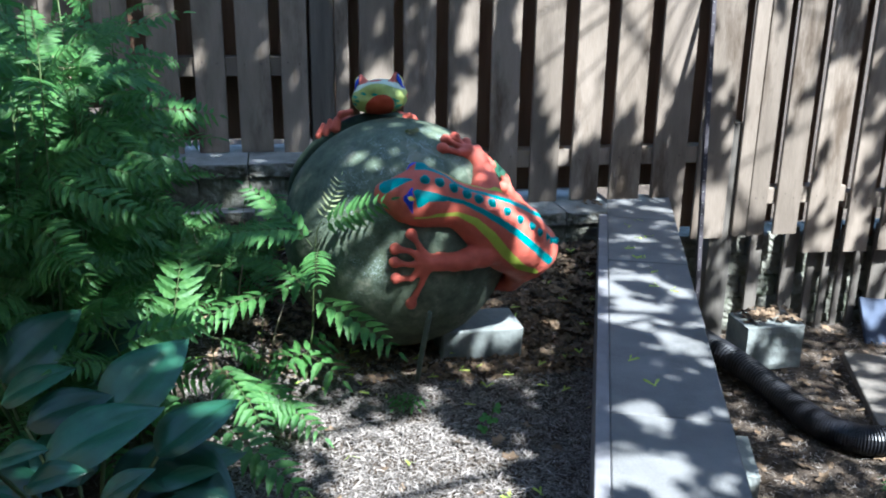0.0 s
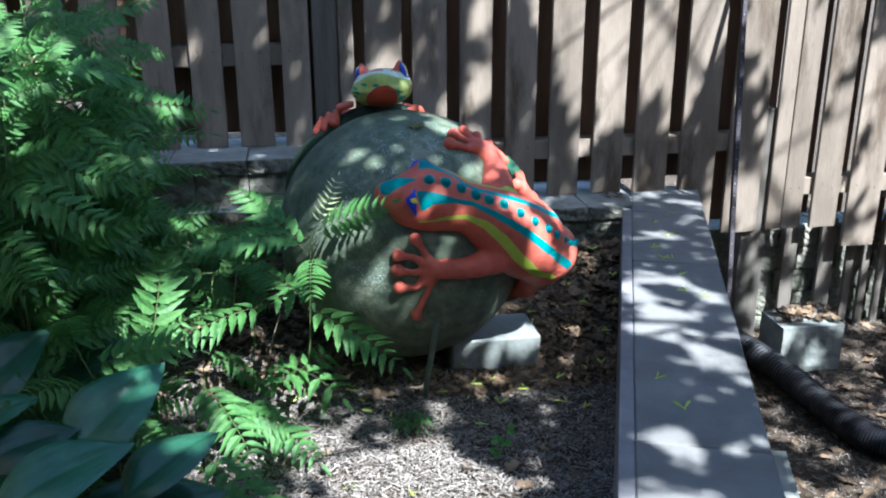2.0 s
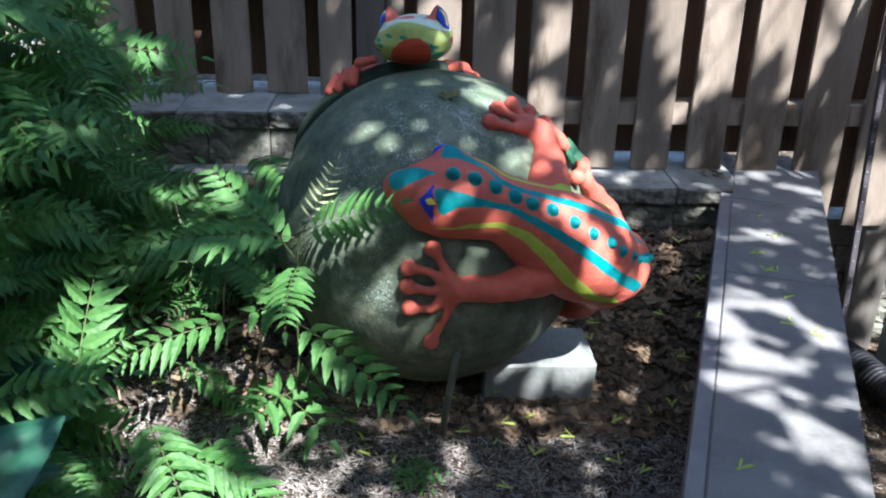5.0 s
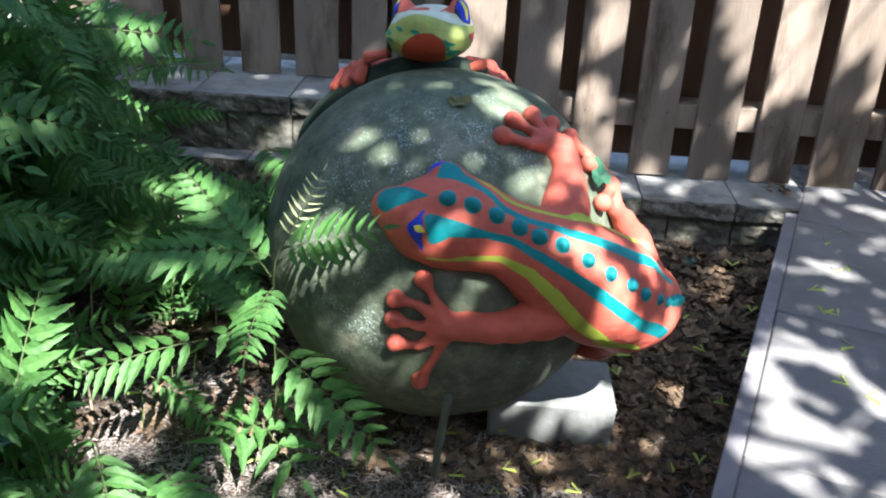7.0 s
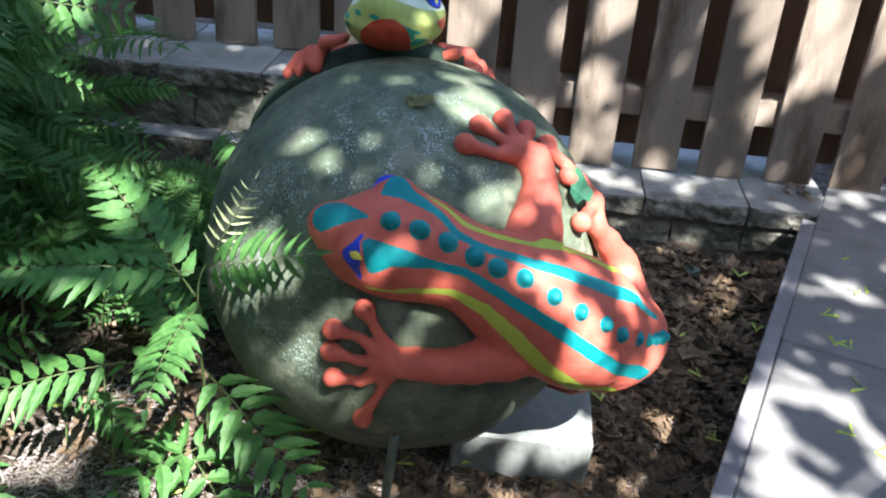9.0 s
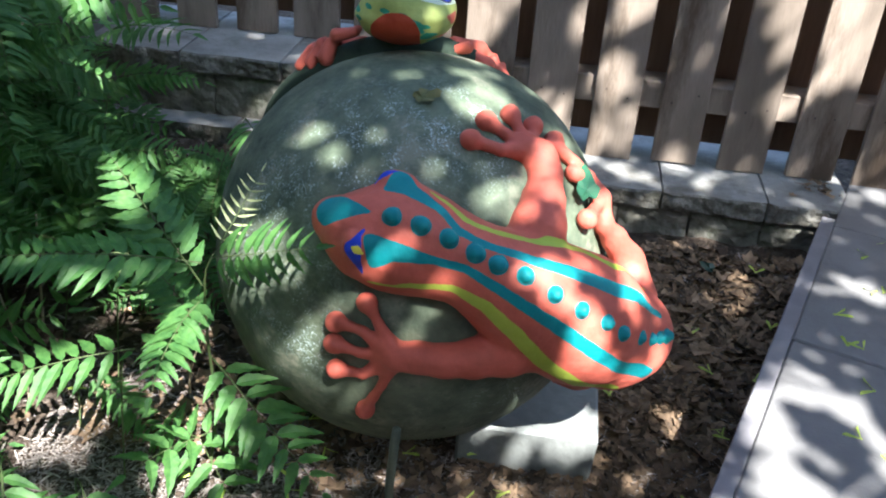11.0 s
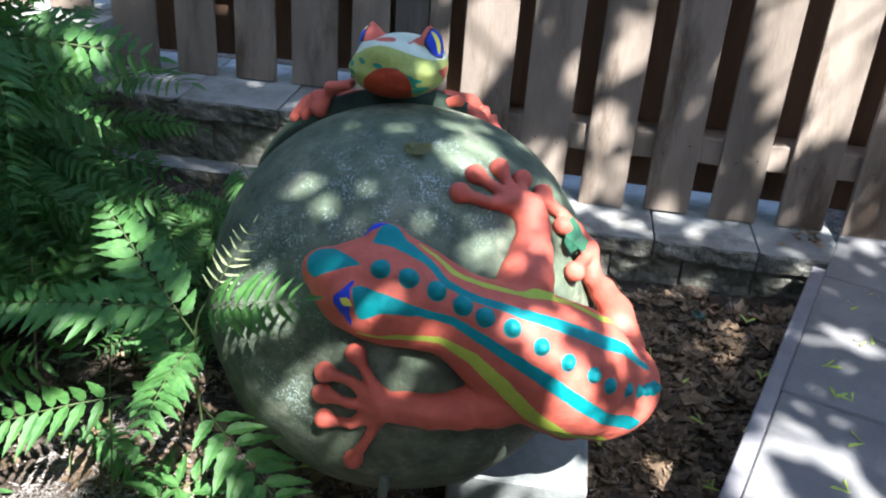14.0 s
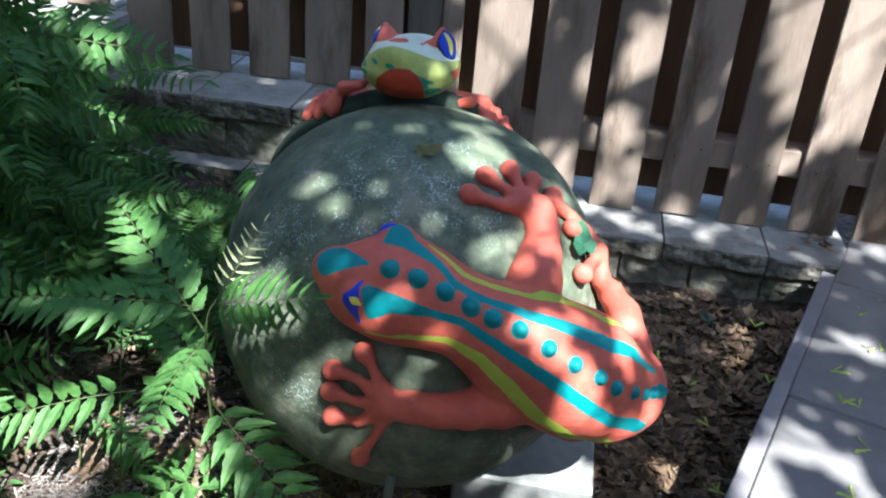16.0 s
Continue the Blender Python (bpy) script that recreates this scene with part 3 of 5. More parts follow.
def climber_paints(v):
    low = stroke_paint(v, ((-1.108, -1.376, 0.655, 0.027), (-1.079, -1.377, 0.66, 0.016), (-1.018, -1.366, 0.648, 0.0062), (-0.971, -1.355, 0.634, 0.0062), (-0.921, -1.356, 0.608, 0.008),
                           (-0.865, -1.352, 0.574, 0.0095), (-0.808, -1.339, 0.533, 0.011), (-0.758, -1.318, 0.489, 0.0118), (-0.71, -1.281, 0.442, 0.0125), (-0.66, -1.219, 0.395, 0.014)))
    low = np.minimum(low, (v - np.array((-1.118, -1.375, 0.655))) @ np.array((0.97, 0.0, 0.2)))
    high = stroke_paint(v, ((-1.092, -1.287, 0.731, 0.025), (-1.063, -1.3, 0.724, 0.016), (-1.023, -1.309, 0.706, 0.009), (-0.989, -1.326, 0.681, 0.0065), (-0.939, -1.323, 0.659, 0.006),
                            (-0.867, -1.309, 0.635, 0.0085), (-0.803, -1.284, 0.608, 0.0115), (-0.735, -1.251, 0.569, 0.0135), (-0.681, -1.207, 0.526, 0.0125), (-0.646, -1.176, 0.484, 0.006)))
    high = np.minimum(high, (v - np.array((-1.104, -1.287, 0.731))) @ np.array((0.9, -0.35, 0.1)))
    nose = stroke_paint(v, ((-1.19, -1.312, 0.684, 0.029), (-1.115, -1.344, 0.703, 0.001)))
    dots = np.max([r + 0.003 - np.linalg.norm(v - np.array(Vector(p) + (Vector(p) - POT).normalized() * 0.003), axis=1) for p, r in zip(DOTS, DOT_R)], 0)
    lime = np.maximum(stroke_paint(v, ((-1.115, -1.363, 0.593, 0.003), (-1.049, -1.37, 0.601, 0.006), (-0.989, -1.361, 0.6, 0.007), (-0.934, -1.36, 0.574, 0.0115), (-0.886, -1.356, 0.529, 0.0145),
                                       (-0.832, -1.334, 0.462, 0.015), (-0.78, -1.296, 0.41, 0.015), (-0.725, -1.25, 0.376, 0.012), (-0.68, -1.2, 0.355, 0.008))),
                      stroke_paint(v, ((-1.044, -1.277, 0.716, 0.002), (-1.01, -1.288, 0.703, 0.005), (-0.98, -1.299, 0.686, 0.006), (-0.935, -1.291, 0.667, 0.006), (-0.864, -1.268, 0.652, 0.0085),
                                       (-0.798, -1.207, 0.607, 0.0085), (-0.742, -1.197, 0.581, 0.008), (-0.689, -1.133, 0.522, 0.006), (-0.655, -1.11, 0.45, 0.004))))
    blue = np.maximum(stroke_paint(v, ((-1.125, -1.362, 0.681, 0.003), (-1.137, -1.377, 0.655, 0.0145), (-1.125, -1.369, 0.612, 0.002))),
                      stroke_paint(v, ((-1.127, -1.277, 0.72, 0.004), (-1.112, -1.272, 0.735, 0.009), (-1.095, -1.265, 0.738, 0.003))))
    gold = stroke_paint(v, ((-1.139, -1.378, 0.66, 0.002), (-1.131, -1.381, 0.657, 0.0068), (-1.122, -1.382, 0.653, 0.002)))
    return {"teal": np.max([low, high, nose, dots], 0), "lime": lime, "blue": blue, "gold": gold}


def build_climbing_frog():
    c = Clay((-1.27, -1.5, 0.26), (-0.52, -0.78, 0.86), 0.0042)
    spine = ((-1.194, -1.283, 0.652), (-1.138, -1.296, 0.638), (-1.088, -1.29, 0.637), (-1.036, -1.291, 0.626), (-0.981, -1.291, 0.61),
             (-0.93, -1.283, 0.584), (-0.885, -1.262, 0.549), (-0.836, -1.235, 0.509), (-0.783, -1.203, 0.472), (-0.722, -1.155, 0.417))
    chain(c, spine, (0.032, 0.062, 0.084, 0.072, 0.06, 0.07, 0.09, 0.102, 0.107, 0.097), 0.03)
    c.stroke(spine[-1], (-0.69, -1.145, 0.418), 0.092, 0.078, 0.02)
    # brow ridges over the eyes
    c.egg((-1.125, -1.365, 0.653), (0.03, 0.016, 0.024), 0.012)
    c.egg((-1.095, -1.27, 0.722), (0.03, 0.024, 0.016), 0.012)
    # arm and hand on the near side
    def on(*p, r=0.39):
        return on_pot(p, r)
    palm = on(-1.072, -1.357, 0.452, r=0.383)
    chain(c, (palm, on(-1.033, -1.35, 0.45, r=0.384), on(-0.992, -1.34, 0.446), on(-0.948, -1.323, 0.448, r=0.394), on(-0.9, -1.3, 0.456, r=0.398), on(-0.84, -1.27, 0.47, r=0.4)),
          (0.027, 0.026, 0.027, 0.032, 0.042, 0.055), 0.012)
    for mid, tip in (((-1.102, -1.352, 0.507), (-1.123, -1.344, 0.54)), ((-1.128, -1.354, 0.489), (-1.173, -1.349, 0.497)), ((-1.13, -1.358, 0.447), (-1.175, -1.353, 0.456)),
                     ((-1.125, -1.358, 0.402), (-1.171, -1.354, 0.405)), ((-1.092, -1.355, 0.385), (-1.123, -1.34, 0.315))):
        mid, tip = on(*mid, r=0.383), on(*tip, r=0.385)
        root = palm.lerp(mid, 0.35)
        chain(c, (palm, root, mid, mid.lerp(tip, 0.5), tip), (0.02, 0.0155, 0.0082, 0.0085, 0.012), 0.006)
        c.egg(tip, (0.0178, 0.0178, 0.0178), 0.006)
    # arm and hand on the far side
    gp = on(-0.9, -1.106, 0.736, r=0.382)
    chain(c, (on(-0.872, -1.25, 0.6, r=0.395), on(-0.872, -1.204, 0.638, r=0.395), on(-0.868, -1.169, 0.67, r=0.394), on(-0.867, -1.128, 0.698, r=0.39), on(-0.88, -1.105, 0.722, r=0.384), gp),
          (0.05, 0.044, 0.034, 0.027, 0.03, 0.028), 0.014)
    for mid, tip in (((-0.944, -1.144, 0.744), (-0.995, -1.154, 0.761)), ((-0.937, -1.109, 0.758), (-0.976, -1.106, 0.777)), ((-0.917, -1.085, 0.756), (-0.938, -1.062, 0.775)),
                     ((-0.897, -1.075, 0.744), (-0.899, -1.05, 0.752)), ((-0.872, -1.07, 0.725), (-0.858, -1.04, 0.728))):
        mid, tip = on(*mid, r=0.385), on(*tip, r=0.386)
        chain(c, (gp, gp.lerp(mid, 0.45), mid, tip), (0.022, 0.016, 0.0098, 0.0125), 0.006)
        c.egg(tip, (0.0188, 0.0188, 0.0188), 0.006)
    # hind leg and foot round the far side
    ankle = Vector((-0.765, -1.03, 0.622))
    chain(c, (on(-0.859, -1.055, 0.717, r=0.388), on(-0.824, -1.039, 0.686, r=0.39), on(-0.79, -1.02, 0.655, r=0.392), ankle), (0.0135, 0.0105, 0.0105, 0.013), 0.004)
    toe = on(-0.822, -1.066, 0.678, r=0.39)
    chain(c, (toe, on(-0.797, -1.04, 0.656, r=0.39), ankle), (0.016, 0.011, 0.012), 0.004)
    toe = on(-0.79, -1.108, 0.614, r=0.395)
    c.egg(toe, (0.0185, 0.0185, 0.0185), 0.004)
    c.stroke(toe, ankle, 0.012, 0.012, 0.004)
    chain(c, (ankle, (-0.757, -1.06, 0.582), (-0.735, -1.05, 0.553), (-0.702, -1.04, 0.505), (-0.685, -1.07, 0.45)), (0.0135, 0.0165, 0.0225, 0.03, 0.045), 0.01)
    for p, r in zip(DOTS, DOT_R):
        c.egg(Vector(p) + (Vector(p) - POT).normalized() * 0.003, (r, r, r), 0.002)
    # foot of the near hind leg, tucked under the rump
    chain(c, ((-0.72, -1.15, 0.36), (-0.76, -1.1, 0.28), (-0.82, -1.1, 0.22)), (0.05, 0.03, 0.02), 0.02)
    return c


climber = build_climbing_frog()
M_FROG = paint_material("painted_red_clay", RED, (("teal", TEAL), ("lime", LIME), ("blue", BLUE), ("gold", YELLOW)))
statue("frog_statue", climber, M_FROG, "red clay tree frog statue clinging to the green pot", climber_paints)


HEAD = pose(-1.158, -0.872, 0.879, 0, -5, -14)


def build_peeking_frog():
    c = Clay((-1.45, -1.02, 0.62), (-0.88, -0.68, 1.02), 0.0038)

    def at(x, y, z):
        return HEAD @ Vector((x, y, z))
    turn = HEAD.to_3x3()
    c.egg(at(0, 0, 0.002), (0.088, 0.086, 0.05), 0.02, turn)
    c.egg(at(0, -0.014, -0.018), (0.086, 0.072, 0.04), 0.025, turn)
    c.egg(at(-0.012, 0.075, -0.05), (0.045, 0.045, 0.06), 0.015, turn)
    c.egg(at(0, -0.03, -0.004), (0.09, 0.06, 0.022), 0.008, turn)
    c.egg(at(0, -0.05, 0.028), (0.045, 0.036, 0.026), 0.02, turn)
    for s in (1, -1):
        c.egg(at(s * 0.06, 0.002, 0.035), (0.021, 0.034, 0.03), 0.008, turn)
        c.stroke(at(s * 0.055, 0.004, 0.04), at(s * 0.058, 0.004, 0.067), 0.015, 0.005, 0.01)
    for u, v, r in (((-1.256, -0.888, 0.828), (-1.288, -0.89, 0.82), 0.0135), ((-1.3, -0.885, 0.802), (-1.308, -0.893, 0.776), 0.0168), ((-1.323, -0.874, 0.795), (-1.338, -0.884, 0.758), 0.0135),
                    ((-1.346, -0.866, 0.781), (-1.364, -0.874, 0.747), 0.0112), ((-1.077, -0.812, 0.789), (-1.05, -0.812, 0.797), 0.0125), ((-1.033, -0.782, 0.77), (-1.012, -0.792, 0.76), 0.0178),
                    ((-1.003, -0.754, 0.759), (-0.984, -0.764, 0.732), 0.0145), ((-0.987, -0.727, 0.735), (-0.967, -0.735, 0.703), 0.0125)):
        u, v = Vector(u), Vector(v)
        back = u + Vector((0, 0.035, -0.004))
        c.stroke(back, u, r * 0.6, r * 0.72, 0.002)
        c.stroke(u, v, r * 0.72, r * 1.02, 0.0015)
    for pts in (((-1.24, -0.85, 0.8), (-1.29, -0.83, 0.785), (-1.345, -0.83, 0.75)), ((-1.08, -0.79, 0.8), (-1.03, -0.75, 0.78), (-0.99, -0.71, 0.72))):
        chain(c, pts, (0.011, 0.013, 0.011), 0.004)
    return c


def peeker_paints(v):
    p = (v - np.array(HEAD.translation)) @ np.array(HEAD.to_3x3())
    x, y, z = p[:, 0], p[:, 1], p[:, 2]
    ax = np.abs(x)

    def oval(a, b, ra, rb):
        return (1 - np.hypot(a / ra, b / rb)) * min(ra, rb)
    hand_ = np.maximum(np.minimum(ax - 0.07, -0.036 - z), np.maximum(np.minimum(ax - 0.09, 0.0 - z), np.minimum(ax - 0.04, -0.062 - z)))
    stripe = np.minimum(oval(y + 0.006, z - 0.044, 0.007, 0.019), ax - 0.064)
    white = np.minimum(z - (0.024 + 0.012 * np.cos(x * 34) - 0.02 * np.clip(y * 8, -1, 1)), 0.1 - ax)
    chin = np.minimum(oval(x - 0.006 - 0.25 * (z + 0.028), z + 0.03, 0.047, 0.042), -y - 0.012)
    lid = np.minimum(z - 0.041 - 0.2 * np.maximum(0, 0.062 - ax), np.minimum(ax - 0.034, 0.02 - np.abs(y + 0.01) + 0.012))
    side_eye = np.minimum(oval(y + 0.004, z - 0.042, 0.024, 0.023), ax - 0.064)
    snout = np.minimum(oval(x + 0.004, y + 0.052, 0.02, 0.011), z - 0.016)
    dash = np.full(len(v), -1.0)
    for a, b in ((-0.074, 0.006), (-0.068, -0.006), (-0.079, -0.018), (-0.043, 0.017), (-0.006, 0.014), (0.026, 0.008), (0.038, 0.0), (0.05, -0.007), (0.062, -0.013), (0.052, -0.021), (0.066, -0.03), (0.056, -0.035), (0.064, -0.047)):
        k = (x - a) + 0.5 * (z - b)
        dash = np.maximum(dash, np.minimum(oval(k, z - b, 0.0095, 0.0042), -y - 0.005))
    return {"white": white, "chin": chin, "lid": lid, "edge": side_eye + 0.003, "blue": side_eye, "stripe": stripe, "snout": snout, "dash": dash, "paw": hand_}


M_PEEK = paint_material("painted_lime_clay", (0.4, 0.46, 0.13), (("white", (0.6, 0.67, 0.54)), ("dash", (0.03, 0.25, 0.16)), ("chin", (0.4, 0.055, 0.02)), ("snout", RED), ("lid", RED), ("edge", (0.02, 0.02, 0.03)), ("blue", BLUE), ("stripe", YELLOW), ("paw", RED)))
statue("frog_statue", build_peeking_frog(), M_PEEK, "lime and white clay frog statue peeking over the pot's rim", peeker_paints)


# ---- corrugated pipe ----
def build_pipe():
    path = smooth_path([(0.42, 0.06, -0.43), (0.5, -0.15, -0.436), (0.55, -0.45, -0.438), (0.56, -0.73, -0.438), (0.575, -0.94, -0.438), (0.64, -1.08, -0.436), (0.77, -1.13, -0.436), (1.2, -1.1, -0.44)], 60)
    bm = tube(path, [0.059 if (i // 2) % 2 else 0.051 for i in range(len(path))], 20)
    tagged(link("drain_pipe", bm, M_PIPE, smooth=False), "black corrugated plastic drain pipe lying on the ground", "pipe")


build_pipe()


M_TWIG = mat("pale_dead_stem", (0.22, 0.17, 0.11), (0.4, 0.33, 0.24), 0.85, 20, 4, 0.2, 120)


# ---- plants ----
def leaflet(bm, base, out, up, length, width, teeth, along=Vector((0, 0, 0)), droop=0.2):
    """One toothed leaflet joined to the rachis at base, folded along its midrib and drooping to its tip."""
    side = out.cross(up).normalized()
    prof = (0.0, 0.66, 0.98, 1.0, 0.92, 0.78, 0.62, 0.44, 0.25, 0.0)
    mid, left, right = [base], [], []
    o = base.co.copy()
    for i, w in enumerate(prof):
        if i == 0:
            continue
        t = i / (len(prof) - 1)
        p = o + out * length * t + along * length * 0.14 * t * t - up * length * droop * t * t
        mid.append(bm.verts.new(p))
        if i < len(prof) - 1:
            k = w * (1 + teeth * (0.13 if i % 2 else -0.11))
            left.append(bm.verts.new(p + side * width * k * 0.5 + up * width * 0.16 * w))
            right.append(bm.verts.new(p - side * width * k * 0.5 + up * width * 0.16 * w))
    for s, flip in ((left, False), (right, True)):
        loops = [(mid[0], s[0], mid[1])] + [(mid[i], s[i - 1], s[i], mid[i + 1]) for i in range(1, len(s))] + [(mid[-2], s[-1], mid[-1])]
        for q in loops:
            bm.faces.new(q[::-1] if flip else q)


def frond_mesh(pairs, leaf, broad, seed, material=M_LEAF, droop=0.2):
    """A pinnate leaf one metre long along +x: a thin rachis with paired leaflets and one at its tip, all of one piece."""
    r = random.Random(seed)
    nodes = [0.0, 0.08] + [0.14 + 0.82 * (i / pairs) ** 0.92 for i in range(pairs)] + [0.985]
    bend = r.uniform(-0.06, 0.06)

    def curve(t):
        return Vector((t, bend * math.sin(2.6 * t), 0.16 * t - 0.34 * t * t))
    bm = bmesh.new()
    rows = []
    for t in nodes:
        w = 0.0055 * (1 - 0.7 * t)
        p = curve(t)
        rows.append((bm.verts.new(p + Vector((0, w, 0))), bm.verts.new(p + Vector((0, 0, w * 0.8))), bm.verts.new(p - Vector((0, w, 0)))))
    for u, v in zip(rows, rows[1:]):
        for k in (0, 1):
            bm.faces.new((u[k], v[k], v[k + 1], u[k + 1])).material_index = 1
    for i, t in enumerate(nodes[2:-1]):
        d = (curve(t + 0.02) - curve(t)).normalized()
        size = leaf * (0.7 + 0.5 * math.sin(math.pi * min(1, t)) - 0.42 * t)
        for s, v in ((1, rows[i + 2][0]), (-1, rows[i + 2][2])):
            out = (d * r.uniform(0.25, 0.5) + Vector((0, s, 0)) + Vector((0, 0, r.uniform(-0.25, 0.12)))).normalized()
            k = size * r.uniform(0.88, 1.1)
            leaflet(bm, v, out, Vector((r.uniform(-0.15, 0.15), 0, 1)).normalized(), k, k * broad * r.uniform(0.9, 1.1), 1.0, d, droop)
    leaflet(bm, rows[-1][1], (curve(1.0) - curve(0.95)).normalized(), Vector((0, 0, 1)), leaf * 0.5, leaf * 0.5 * broad, 1.0)
    me = bpy.data.meshes.new("frond")
    bm.to_mesh(me)
    bm.free()
    me.materials.append(material)
    me.materials.append(M_STEM)
    return me


FRONDS = [frond_mesh(n, s, b, i) for i, (n, s, b) in enumerate(((11, 0.24, 0.33), (10, 0.25, 0.35), (13, 0.21, 0.31), (9, 0.25, 0.36), (12, 0.23, 0.32)))]
WIDE_FROND = frond_mesh(10, 0.26, 0.4, 21)
BIG_FROND = frond_mesh(9, 0.27, 0.28, 22)
THIN_FROND = frond_mesh(8, 0.22, 0.17, 9, M_PALE, 0.0)
BROAD_FROND = frond_mesh(3, 0.55, 0.36, 12)


def frond_to(parent, a, b, mesh, roll=0.0, up=(0, -0.25, 1)):
    """A frond from a to b, its upper side towards the light."""
    a, b = Vector(a), Vector(b)
    x = (b - a).normalized()
    up = (Vector(up) + Vector((roll, 0, 0))).normalized()
    y = up.cross(x).normalized()
    chord = Matrix((x, y, x.cross(y))).transposed().to_4x4() @ pose(0, 0, 0, 0, -10, 0)
    ob = new("frond", mesh)
    ob.parent = parent
    ob.matrix_basis = Matrix.Translation(a) @ chord @ Matrix.Scale((b - a).length, 4)
    return ob


def cane(parent, pts, r0=0.0036):
    path = smooth_path(pts, 6)
    part("cane", tube(path, [r0 * (1 - 0.6 * i / (len(path) - 1)) for i in range(len(path))], 6), M_STEM, parent, smooth=True)
    return path


def shrub(base, lean, height, fronds, size, seed, label="false spirea cane with fresh green pinnate leaves"):
    """A false spirea: a thin cane with pinnate leaves set spirally up it."""
    r = random.Random(seed)
    p = empty("false_spirea", label, "shrub", "false spirea shrubs")
    b = Vector((*base, ground_z(*base) - 0.02))
    top = b + Vector((lean[0], lean[1], height))
    path = cane(p, [b, b.lerp(top, 0.5) + Vector((r.uniform(-0.03, 0.03), r.uniform(-0.03, 0.03), 0.04)), top])
    for i in range(fronds):
        t = 0.2 + 0.8 * (i + 0.5) / fronds
        q = path[min(len(path) - 1, int(t * (len(path) - 1)))]
        yaw = radians(i * 137.5 + r.uniform(-25, 25) + seed * 50)
        k = size * r.uniform(0.75, 1.15) * (0.75 if t > 0.9 else 1)
        rise = r.uniform(-0.5, 0.45) + (0.6 if t > 0.9 else 0)
        frond_to(p, q, q + Vector((math.cos(yaw), math.sin(yaw), rise)).normalized() * k, FRONDS[r.randrange(5)], r.uniform(-0.5, 0.5), (0, r.uniform(-1.1, -0.2), 0.9))
    return p


# the sprig that grows up beside the pot
sprig = empty("false_spirea", "slender false spirea sprig growing up against the green pot", "shrub", "false spirea shrubs")
joint = Vector((-1.4, -1.31, 0.53))
cane(sprig, [(-1.45, -1.26, ground_z(-1.45, -1.26) - 0.02), (-1.42, -1.27, 0.2), (-1.41, -1.3, 0.4), joint, (-1.385, -1.29, 0.57)], 0.0034)
frond_to(sprig, (-1.385, -1.31, 0.565), (-1.19, -1.385, 0.66), FRONDS[3], 0.0, (0.1, -0.75, 0.65))
frond_to(sprig, (-1.385, -1.29, 0.57), (-1.318, -1.25, 0.7), THIN_FROND, 0.0, (0.35, -0.85, 0.5))
frond_to(sprig, (-1.41, -1.3, 0.5), (-1.6, -1.19, 0.67), FRONDS[0])
frond_to(sprig, (-1.395, -1.33, 0.5), (-1.4, -1.53, 0.45), WIDE_FROND, 0.0, (-0.1, -0.3, 1))
frond_to(sprig, (-1.41, -1.3, 0.4), (-1.53, -1.34, 0.37), BROAD_FROND)
frond_to(sprig, (-1.41, -1.3, 0.545), (-1.74, -1.38, 0.56), FRONDS[2])
frond_to(sprig, (-1.42, -1.27, 0.33), (-1.17, -1.42, 0.2), FRONDS[3])
frond_to(sprig, (-1.42, -1.27, 0.35), (-1.62, -1.12, 0.42), FRONDS[4])
for k in range(4):
    a = k * 1.6 - 0.7
    frond_to(sprig, (-1.445, -1.3, 0.16), (-1.445 + 0.14 * math.cos(a), -1.32 + 0.13 * math.sin(a), 0.14 + 0.03 * math.sin(a * 2)), BROAD_FROND, 0.2 * math.cos(a), (0, -0.5, 0.85))
# a cane with last year's dry flower head
dry = empty("false_spirea", "false spirea cane with a dry brown flower head", "shrub", "false spirea shrubs")
dry_path = cane(dry, [(-2.1, -1.25, ground_z(-2.1, -1.25) - 0.02), (-2.06, -1.27, 0.5), (-2.03, -1.3, 0.92), (-2.036, -1.3, 1.0), (-2.05, -1.3, 1.05)], 0.0032)
rd = random.Random(52)
bm = bmesh.new()
for i in range(26):
    a = Vector((-2.03 - 0.02 * i / 26, -1.3, 0.93 + 0.11 * i / 26))
    b = a + Vector((math.cos(i * 2.4), math.sin(i * 2.4), 0.7)).normalized() * 0.045 * (1.15 - i / 32)
    for u, v, w in ((a, b, 0.001), (b, b + Vector((rd.uniform(-1, 1), rd.uniform(-1, 1), 0.6)) * 0.012, 0.0022)):
        side = (v - u).cross(Vector((rd.uniform(-1, 1), rd.uniform(-1, 1), 0.3))).normalized() * w
        other = (v - u).normalized().cross(side)
        ends = [[bm.verts.new(q + side), bm.verts.new(q - side * 0.5 + other * 0.87), bm.verts.new(q - side * 0.5 - other * 0.87)] for q in (u, v)]
        for k in range(3):
            bm.faces.new((ends[0][k], ends[0][(k + 1) % 3], ends[1][(k + 1) % 3], ends[1][k]))
        bm.faces.new(ends[1])
part("seed_head", bm, M_DRY, dry, "dry brown branched seed head")
for q, a in ((0.55, 0.6), (0.62, 3.4), (0.7, 5.0), (0.8, 1.9)):
    u = dry_path[int(q * (len(dry_path) - 1))]
    frond_to(dry, u, u + Vector((math.cos(a), math.sin(a), 0.2)) * 0.24, FRONDS[int(q * 10) % 5], 0.2, (0, -0.7, 0.9))
